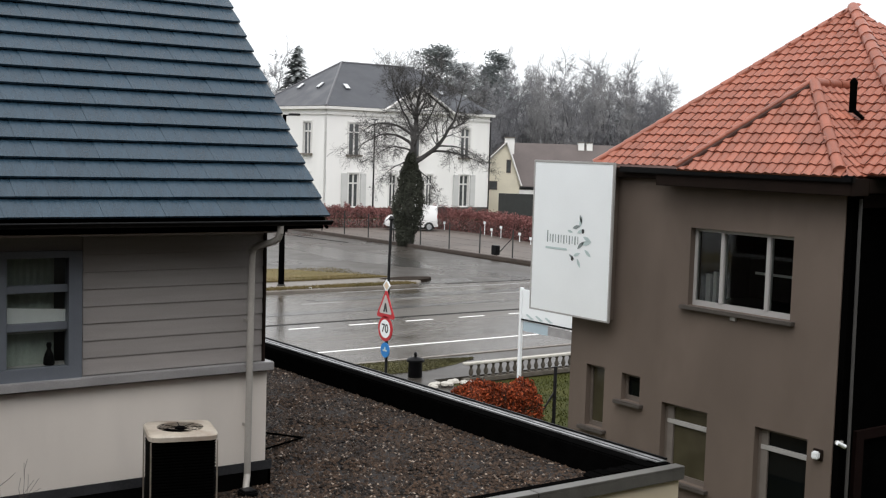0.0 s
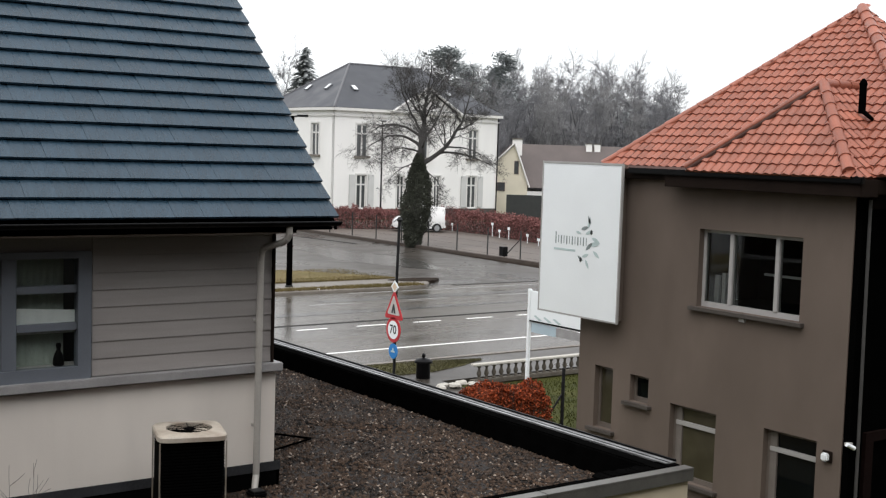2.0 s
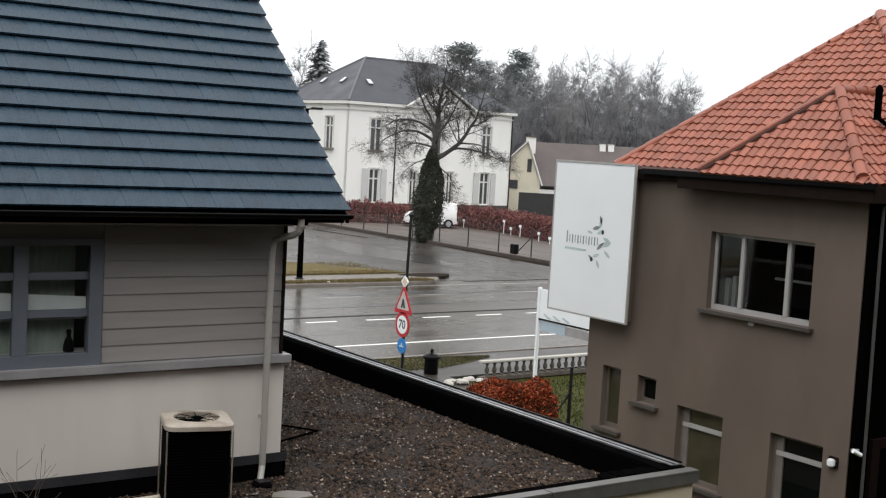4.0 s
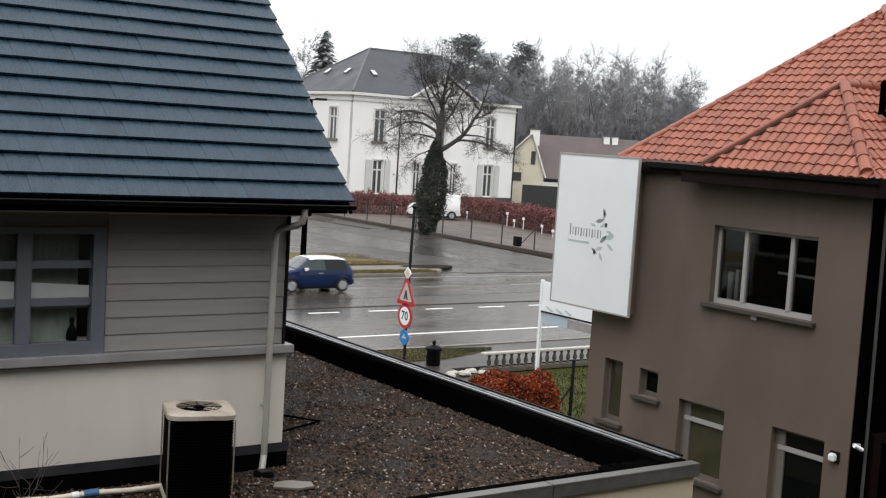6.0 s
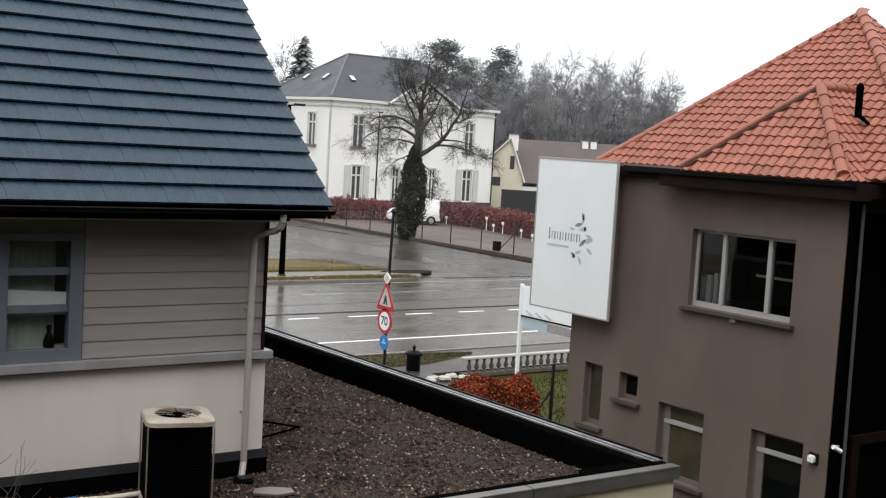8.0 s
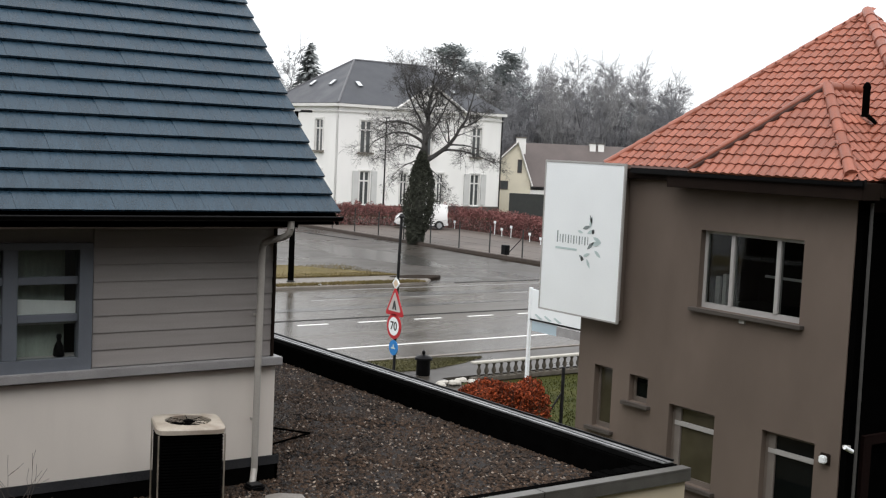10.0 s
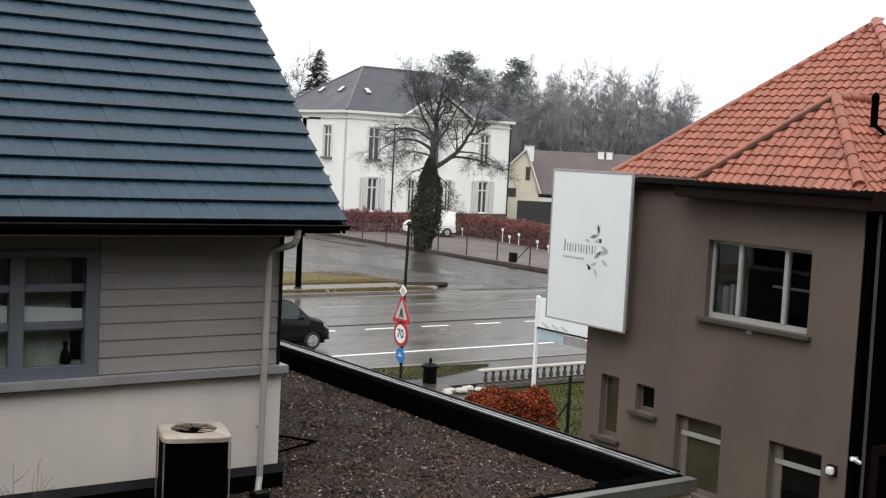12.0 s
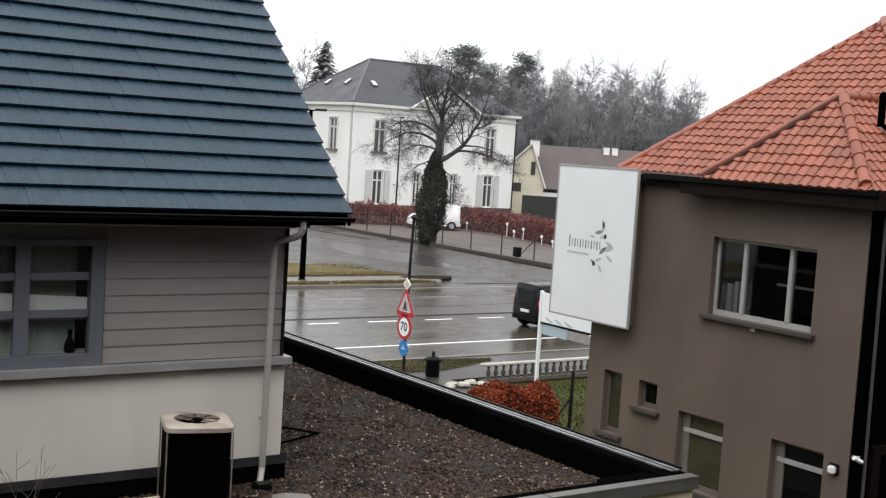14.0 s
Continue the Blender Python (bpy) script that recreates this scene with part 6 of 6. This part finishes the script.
def limb(start, side, rise0, rise1, length, rad, shoots, droop):
    """A curving limb whose rise goes from rise0 to rise1 degrees, set with fine shoots."""
    q, n = Vector(start), 9
    h = side.normalized()
    spots = [q]
    for i in range(n):
        a = radians(rise0 + (rise1 - rise0) * i / (n - 1))
        d = (h * math.cos(a) + Vector((0, 0, math.sin(a))) + Vector((r.gauss(0, 0.10), r.gauss(0, 0.10), r.gauss(0, 0.10)))).normalized()
        e = q + d * length / n
        f0, f1 = 1 - 0.85 * i / n, 1 - 0.85 * (i + 1) / n
        g.tube(q, e, rad * f0, rad * f1, 8, False)
        q = e
        spots.append(q)
        if i > 1:
            for _ in range(shoots):
                s_ = Vector((r.gauss(0, 1), r.gauss(0, 1), r.gauss(0.25 if droop > 0 else -0.2, 0.5))).normalized()
                grow(twigs, r, q, (d * 0.5 + s_).normalized(), length * r.uniform(0.13, 0.24), rad * f1 * 0.34 + 0.006, 3, droop, 0.005)
    grow(twigs, r, q, d, length * 0.16, rad * 0.2, 3, droop, 0.005)
    return spots


top = Vector(pts[-1])
up = lambda dz: top + Vector((0.004 * dz, -0.003 * dz, dz))
limb(up(-0.1), U * 0.15 + W * 0.05, 88, 84, 5.3, 0.24, 3, 0.06)
main = limb(up(-1.0), U + W * 0.1, 34, 82, 6.4, 0.19, 3, 0.05)
limb(up(0.7), U - W * 0.25, 46, 78, 3.9, 0.10, 3, 0.05)
limb(up(1.3), U * -1 + W * 0.3, 54, 74, 4.6, 0.10, 3, 0.05)
limb(up(2.4), U * -1 - W * 0.5, 50, 64, 3.4, 0.07, 3, 0.05)
limb(up(2.8), U + W * 0.5, 48, 66, 3.6, 0.07, 3, 0.05)
limb(up(0.2), U * -1 - W * 0.1, 46, -52, 4.5, 0.12, 3, -0.06)
limb(up(0.9), U * -1 + W * 0.25, 44, -28, 4.2, 0.11, 3, -0.05)
limb(up(-0.2), U * -1 - W * 0.4, 24, -44, 3.2, 0.08, 3, -0.07)
limb(up(-0.8), U * -1 + W * 0.1, -8, -56, 3.0, 0.06, 2, -0.08)
limb(main[2], U + W * 0.15, 10, -36, 4.2, 0.09, 2, -0.03)
limb(main[3], U - W * 0.3, 4, -28, 3.2, 0.07, 2, -0.03)
limb(main[5], U + W * 0.3, 20, 50, 2.6, 0.06, 3, 0.03)
limb(up(-1.3), U - W * 0.2, -18, -84, 3.0, 0.05, 2, -0.08)
limb(up(0.4), W - U * 0.3, 50, 10, 3.6, 0.10, 2, 0.0)
limb(up(0.1), W * -1 + U * 0.2, 42, -20, 3.4, 0.10, 2, -0.04)
limb(up(1.8), W * 0.8 + U * 0.6, 55, 70, 3.2, 0.08, 2, 0.04)
limb(up(2.1), W * -0.7 - U * 0.5, 55, 72, 3.0, 0.08, 2, 0.04)
part("branchwork", g, M["bark"], big, smooth=True)
part("crown", twigs, M["bark"], big)


def ivy_spot(r):
    z = 6.6 * r.random() ** 0.9
    rad = (0.50 + 0.50 * min(1, z / 2.2) - 0.70 * max(0, (z - 3.9) / 2.5)) * (r.uniform(0.70, 1.0) + abs(r.gauss(0, 0.10)))
    a = r.uniform(0, math.tau)
    rad *= 0.94 + 0.38 * noise.noise((math.cos(a) * 1.6, math.sin(a) * 1.6, z * 0.9)) + 0.22 * noise.noise((math.cos(a) * 5, math.sin(a) * 5, z * 3))
    return (0.2 * z / 5 + rad * math.cos(a), -0.12 * z / 5 + rad * math.sin(a), z)


part("ivy", leaves(30000, 0.062, ivy_spot, 8), M["ivy"], big, "dark green ivy round the trunk")


def bare_tree_meshes(seed, height, mat):
    r = random.Random(seed)
    t, c = Geo(), Geo()
    q, d, rad = Vector((0, 0, 0)), Vector((0, 0, 1)), height * 0.013
    n = 9
    for i in range(n):
        d = (d + Vector((r.gauss(0, 0.05), r.gauss(0, 0.05), 0.12))).normalized()
        e = q + d * height * 0.088
        t.tube(q, e, rad * (1 - i / (n + 1)), rad * (1 - (i + 1) / (n + 1)), 6, False)
        q = e
        if i > 1:
            for _ in range(3):
                a = r.uniform(0, math.tau)
                grow(c, r, q, Vector((math.cos(a), math.sin(a), r.uniform(0.6, 1.5))).normalized(), height * r.uniform(0.10, 0.16) * (1.25 - i / n), rad * 0.36 * (1.1 - i / n) + 0.008, 4, 0.09, 0.009)
    grow(c, r, q, d, height * 0.1, rad * 0.2, 3, 0.1, 0.010)
    return t.mesh("trunk", M[mat]), c.mesh("crown", M[mat])


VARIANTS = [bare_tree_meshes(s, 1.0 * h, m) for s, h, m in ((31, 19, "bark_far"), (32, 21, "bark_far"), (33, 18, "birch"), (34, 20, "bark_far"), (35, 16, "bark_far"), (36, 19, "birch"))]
rnd = random.Random(77)


def wood_spot(px, dist):
    """Plan position at a bearing, counted in 1000ths across the view, and a distance."""
    a = radians(36) + math.atan((px - 500) / 1000 * 0.728)
    return math.sin(a) * dist, math.cos(a) * dist


spots = [(500 + i * 8.0 + rnd.uniform(-4, 4), rnd.uniform(146, 200)) for i in range(-9, 41)] + [(rnd.uniform(545, 760), rnd.uniform(150, 185)) for _ in range(22)]
spots += [(x, rnd.uniform(135, 150)) for x in (515, 530, 545, 560)] + [(290, 160), (298, 175), (306, 168)]
for k, (px, dist) in enumerate(spots):
    x, y = wood_spot(px, dist)
    v = rnd.choice(VARIANTS)
    f = rnd.uniform(0.88, 1.07) * dist / 165 * (1 if px < 715 else 0.92 if px < 770 else 0.72)
    tr_ = thing("bare_tree", "tall leafless tree in a grey winter wood", "tree", pose(x, y, -0.05, 0, 0, rnd.uniform(0, 360)) @ Matrix.Scale(f, 4), "bare trees of the wood")
    part("trunk", v[0], None, tr_)
    part("crown", v[1], None, tr_)
# undergrowth and far trunks, past counting
g = Geo()
for _ in range(24000):
    px, dist = rnd.uniform(440, 870), rnd.uniform(150, 215)
    x, y = wood_spot(px, dist)
    h_ = rnd.uniform(3, 16) * (1 if px < 715 else 0.8)
    a = rnd.uniform(0, math.tau)
    z0 = h_ * 0.7 * rnd.random() ** 1.2
    g.tube((x, y, z0), (x + math.cos(a) * 0.9, y + math.sin(a) * 0.9, z0 + rnd.uniform(1.5, 3.5)), rnd.uniform(0.05, 0.15), 0.03, 3, False)
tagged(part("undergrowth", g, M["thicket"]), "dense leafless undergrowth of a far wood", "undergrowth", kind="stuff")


def conifer_meshes(seed, height, radius, ragged):
    """A spruce in drooping tiers, or a ragged pine in clumps."""
    r = random.Random(seed)
    t = Geo().tube((0, 0, 0), (0, 0, height * 0.97), height * 0.014, 0.02, 8)
    spots_ = []
    if ragged:
        for _ in range(95):
            f = r.uniform(0.35, 1.0)
            a, q = r.uniform(0, math.tau), radius * (1.03 - f) ** 0.55 * r.uniform(0.05, 1.0)
            c = Vector((math.cos(a) * q, math.sin(a) * q, height * f - 0.4))
            t.tube((0, 0, c.z - 0.8), c, 0.07, 0.03, 4, False)
            size = r.uniform(0.6, 1.25) * (1.1 - 0.4 * f)
            spots_ += [(c + Vector((r.gauss(0, 0.9), r.gauss(0, 0.9), r.gauss(0, 0.32))) * size, a) for _ in range(60)]
    else:
        tier = 0.14
        while tier < 1:
            lim = radius * (1 - tier) ** 0.85 + 0.1
            for k in range(max(6, int(lim * 7))):
                a = r.uniform(0, math.tau)
                L = lim * r.uniform(0.65, 1.05)
                for _ in range(10):
                    q = L * r.uniform(0.1, 1)
                    spots_.append((Vector((math.cos(a) * q, math.sin(a) * q, height * tier - q * 0.35 + r.uniform(-0.1, 0.1))), a))
            tier += 0.014
        spots_ += [(Vector((0, 0, height * r.uniform(0.9, 1.0))), r.uniform(0, 6)) for _ in range(20)]
    g = Geo()
    wide = 0.13 if ragged else 0.2
    for p, a in spots_:
        a += r.gauss(0, 0.5)
        d = Vector((math.cos(a), math.sin(a), -0.3 if not ragged else r.uniform(-0.2, 0.7))).normalized()
        s = d.cross(Vector((0, 0, 1))).normalized()
        ln = r.uniform(0.25, 0.6) * wide / 0.13
        k = len(g.v)
        g.v += [tuple(p - d * ln * 0.5), tuple(p + s * wide - Vector((0, 0, 0.06))), tuple(p + d * ln), tuple(p - s * wide + Vector((0, 0, 0.04)))]
        g.f += [(k, k + 1, k + 2), (k, k + 2, k + 3)]
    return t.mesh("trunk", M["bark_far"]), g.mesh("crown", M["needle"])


for px, dist, h_, rad, ragged, seed in ((338, 170, 20.4, 8.0, 0.0, 1), (562, 165, 20.2, 5.2, 0.9, 2), (498, 160, 20.6, 6.4, 0.7, 3), (520, 168, 19.0, 5.0, 0.7, 4), (702, 165, 12.8, 2.0, 0.2, 5),
                                        (552, 172, 18.0, 3.5, 0.8, 6), (320, 150, 13.0, 2.6, 0.1, 7)):
    x, y = wood_spot(px, dist)
    t_, c_ = conifer_meshes(seed, h_, rad, ragged)
    cf = thing("conifer", "tall conifer behind the houses, haze put into its colour", "tree", pose(x, y, -0.05), "conifers")
    part("trunk", t_, None, cf)
    part("crown", c_, None, cf)

# ---- on the flat roof ----
ac = thing("air_conditioner", "black louvred outdoor air conditioner with a beige top", "air conditioner", pose(5.16, 11.50, ROOF_Z, 0, 0, -16.5))
W2, AH = 0.33, 0.96
part("core", Geo().box(-W2 + 0.03, -W2 + 0.03, 0.07, W2 - 0.03, W2 - 0.03, AH - 0.04), M["ac_black"], ac)
for i in range(27):
    z = 0.09 + i * 0.031
    part("louvre", Geo().box(-W2 + 0.012, -W2 + 0.012, z, W2 - 0.012, W2 - 0.012, z + 0.014), M["ac_black"], ac)
for sx in (-1, 1):
    for sy in (-1, 1):
        part("corner_post", Geo().box(sx * W2 - 0.008, sy * W2 - 0.008, 0.03, sx * W2 + 0.008, sy * W2 + 0.008, AH - 0.045), M["ac_cream"], ac, bevel=0.008)
        part("foot", Geo().box(sx * 0.24 - 0.06, sy * 0.24 - 0.06, -0.02, sx * 0.24 + 0.06, sy * 0.24 + 0.06, 0.03), M["grey_metal"], ac)
part("base", Geo().box(-W2 - 0.01, -W2 - 0.01, 0.03, W2 + 0.01, W2 + 0.01, 0.08), M["ac_cream"], ac, bevel=0.01)
g = Geo()
n = 40
rect, circ = [], []
for i in range(n):
    a = i * math.tau / n
    c, s_ = math.cos(a), math.sin(a)
    k = (abs(c) ** 8 + abs(s_) ** 8) ** (-1 / 8)
    rect.append((c * k * (W2 + 0.02), s_ * k * (W2 + 0.02)))
    circ.append((c * 0.235, s_ * 0.235))
g.v = [(x, y, AH - 0.05) for x, y in rect] + [(x, y, AH - 0.005) for x, y in rect] + [(x * 0.96, y * 0.96, AH + 0.01) for x, y in rect] + [(x, y, AH + 0.022) for x, y in circ] + [(x, y, AH - 0.06) for x, y in circ]
for j in range(4):
    g.f += [(j * n + i, j * n + (i + 1) % n, (j + 1) * n + (i + 1) % n, (j + 1) * n + i) for i in range(n)]
part("top", g, M["ac_cream"], ac, "worn beige top panel", smooth=True)
part("fan_well", Geo().quad(*[(x, y, AH - 0.055) for x, y in circ]), M["fan_rust"], ac, "rust-stained fan well")
for i in range(4):
    a = i * math.tau / 4 + 0.5
    b0, b1 = a - 0.42, a + 0.42
    part("fan_blade", Geo().quad((0.05 * math.cos(a), 0.05 * math.sin(a), AH - 0.02), (0.21 * math.cos(b0), 0.21 * math.sin(b0), AH - 0.045), (0.22 * math.cos(a), 0.22 * math.sin(a), AH - 0.025), (0.21 * math.cos(b1), 0.21 * math.sin(b1), AH - 0.008)), M["ac_cream"], ac, "stained fan blade")
gr = part("fan_grille", Geo().lathe([(0.05, AH + 0.01), (0.05, AH + 0.02), (0.0, AH + 0.025)], 16), M["ac_black"], ac)
for rr in (0.09, 0.13, 0.17, 0.21):
    part("ring", Geo().chain([(rr * math.cos(i * math.tau / 24), rr * math.sin(i * math.tau / 24), AH + 0.012) for i in range(25)], 0.0018, 4), M["ac_black"], gr)
for i in range(8):
    a = i * math.tau / 8
    part("spoke", Geo().tube((0.04 * math.cos(a), 0.04 * math.sin(a), AH + 0.014), (0.235 * math.cos(a), 0.235 * math.sin(a), AH + 0.016), 0.004, n=5), M["ac_black"], gr)

pp = thing("insulated_pipe", "pale insulated pipe with a blue coupling on the gravel", "pipe")
part("pipe", Geo().chain([(5.0, 11.86, 3.060), (4.60, 11.90, 3.040), (4.22, 11.90, 3.060), (3.80, 11.93, 3.040), (3.46, 11.96, 3.050), (3.40, 11.84, 3.050), (3.52, 11.66, 3.040), (3.66, 11.52, 3.030)], 0.030, 10), M["foam"], pp, smooth=True)
part("coupling", Geo().tube((4.27, 11.90, 3.060), (4.12, 11.905, 3.055), 0.042, n=12), M["blue_plastic"], pp)
part("joint", Geo().tube((4.07, 11.91, 3.055), (4.0, 11.915, 3.050), 0.037, n=12), M["sign_white"], pp)
rod = thing("bent_rod", "thin dark metal rod lying bent on the gravel", "rod")
part("rod", Geo().chain([(7.3, 15.0, 3.025), (7.95, 13.85, 3.045), (7.25, 13.6, 3.025)], 0.015, 6), M["near_black"], rod)
flag = Geo().slab([(-0.22, -0.08), (0.05, -0.13), (0.24, -0.04), (0.20, 0.10), (-0.05, 0.14), (-0.2, 0.07)], 0, 0.03)
tagged(part("stone_flag", flag, M["concrete"], bevel=0.005, m=pose(6.30, 11.48, ROOF_Z - 0.005, 3, 0, -25)), "broken pale stone flag on the gravel", "stone")
shoe = thing("drain_shoe", "black drain shoe below the downpipe", "drain", pose(HX - 0.39, HY - 0.34, ROOF_Z - 0.02))
part("box", Geo().box(-0.09, -0.09, 0, 0.09, 0.09, 0.06), M["black_paint"], shoe, bevel=0.015)
part("grate", Geo().box(-0.07, -0.07, 0.06, 0.07, 0.07, 0.072), M["lamp_metal"], shoe)
tw = thing("bare_shrub", "thin leafless twigs rising before the cream wall", "shrub", pose(3.36, 11.3, ROOF_Z))
g = Geo()
r = random.Random(9)
for dx, dz in ((0.12, 0.9), (-0.05, 0.8)):
    grow(g, r, Vector((r.uniform(-0.05, 0.05), 0, 0)), Vector((dx, 0.0, dz)).normalized(), 0.42, 0.006, 2, 0.1, 0.002)
part("brushwood", g, M["twig"], tw)

# ---- roof vent, tiles and slates ----
vent = part("roof_vent", Geo().tube((16.98, 12.09, 7.70), (16.98, 12.09, 8.16), 0.058, n=14).tube((16.98, 12.10, 7.76), (16.96, 11.86, 7.60), 0.042, 0.03, 10).lathe([(0.062, 0), (0.066, 0.03), (0.05, 0.07), (0.02, 0.11)], 14, (16.98, 12.09, 8.15)), M["near_black"], brown, "black roof vent pipe", smooth=True)
part("flashing", Geo().box(16.83, 11.75, 7.42, 17.23, 12.15, 7.46, None), M["tile"], vent)
tile_face((16.0, 17.04, 6.70), (16.0, 10.0, 6.70), (19.6, 14.07, 9.72), True)
tile_face((15.4, 14.35, 6.66), (15.4, 11.1, 6.66), (16.8, 12.72, 8.14), True)
tile_face((15.4, 11.1, 6.66), (19.2, 11.1, 6.66), (16.8, 12.72, 8.14), True, (19.2, 12.72, 8.14))
tile_face((16.0, 10.0, 6.70), (23.2, 10.0, 6.70), (19.6, 14.07, 9.72), False)
tile_face((23.2, 17.04, 6.70), (16.0, 17.04, 6.70), (19.6, 14.07, 9.72), False)
tagged(part("tiles", joined, M["tile_rest"], RT, smooth=True), kind="stuff")
ridge((16.0, 17.04, 6.74), (19.6, 14.07, 9.76), 0.065)
ridge((16.1, 10.1, 6.82), (19.6, 14.07, 9.76), 0.11)
# Dark tube laid beside the hip tiles as their shadow line.
part("hip_shade", Geo().tube((15.38, 14.32, 6.70), (16.8, 12.70, 8.19), 0.044, n=8), M["tile_shadow"], RT, "dark strip added for the shadow beside the hip")
ridge((15.38, 14.37, 6.745), (16.8, 12.74, 8.225), 0.050)
ridge((15.46, 11.17, 6.77), (16.8, 12.72, 8.18), 0.095)
ridge((16.8, 12.72, 8.18), (18.4, 12.72, 8.18), 0.09)

SG, SW = 0.274, 0.33


def slate_geo(w):
    g = Geo()
    L = SG * 1.5
    g.v = [(-w / 2, 0, 0.050), (w / 2, 0, 0.050), (w / 2, L, 0.0), (-w / 2, L, 0.0), (-w / 2, 0.004, 0.074), (w / 2, 0.004, 0.074), (w / 2, L, 0.012), (-w / 2, L, 0.012)]
    g.f = [(3, 2, 1, 0), (4, 5, 6, 7), (0, 1, 5, 4), (1, 2, 6, 5), (2, 3, 7, 6), (3, 0, 4, 7)]
    return g


slate_mesh = slate_geo(SW - 0.0015).mesh("slate", M["slate"])
rest = Geo()
rnd = random.Random(3)
c45 = math.sqrt(0.5)
for row in range(28):
    s = 0.032 + row * SG
    off = SW / 2 if row % 2 else 0
    x = VX - SW / 2 - off
    first = True
    while x > -3:
        lift = rnd.uniform(0, 0.004)
        mm = pose(x, EY + s * c45, EZ + s * c45, 45, 0, 0) @ pose(0, 0, -0.035 + lift, rnd.uniform(-0.3, 0.3), rnd.uniform(-0.3, 0.3), rnd.uniform(-0.25, 0.25))
        if row < 14 and x > 2.2:
            part("slate", slate_mesh, None, roof, m=mm)
            if off and first:
                half_ = slate_geo(SW / 2 - 0.004).mesh("slate", M["slate"])
                part("slate", half_, None, roof, m=pose(VX - SW / 4, EY + s * c45, EZ + s * c45, 45, 0, 0) @ pose(0, 0, -0.035))
        else:
            q = len(rest.v)
            src = slate_geo(SW - 0.0015)
            rest.v += [tuple(mm @ Vector(p)) for p in src.v]
            rest.f += [tuple(q + i for i in t) for t in src.f]
        first = False
        x -= SW
tagged(part("slates", rest, M["slate"], roof), kind="stuff")


def motions():
    """Traffic: two cars towards the slate house in the far lane, one van the other way in the near lane."""
    def ride(car, wheels, rows, yaw, y, r, t0, t1, degrees):
        walk(car, [(t, pose(x, y, 0, 0, 0, yaw)) for t, x in rows])
        turns = [0.0, t0] + [t0 + (i + 1) / FPS for i in range(round((t1 - t0) * FPS))] + [14.0]
        for w in wheels:
            x0, y0, z0 = w.matrix_basis.translation
            walk(w, [(t, pose(x0, y0, z0, 0, (max(0, min(t, t1) - t0) * FPS * degrees) % 360, 0)) for t in sorted({round(t, 4) for t in turns})])

    ride(hatch, hatch_wheels, [(0.0, 139.0), (3.7, 69.0), (5.8, 29.1), (6.1, 23.5), (9.0, -31.0), (14.0, -125.0)], 180, 45.75, 0.30, 5.5, 6.3, 80)
    ride(estate, estate_wheels, [(0.0, 190.0), (5.0, 96.0), (8.2, 38.0), (8.5, 32.1), (8.9, 24.85), (9.2, 19.75), (14.0, -69.0)], 180, 45.35, 0.315, 7.9, 9.3, 80)
    ride(van, van_wheels, [(0.0, -44.0), (11.3, 15.4), (11.9, 18.6), (12.5, 22.0), (13.0, 25.35), (13.5, 28.85), (14.0, 32.4)], 0, 37.1, 0.315, 11.3, 14.0, 40)


motions()
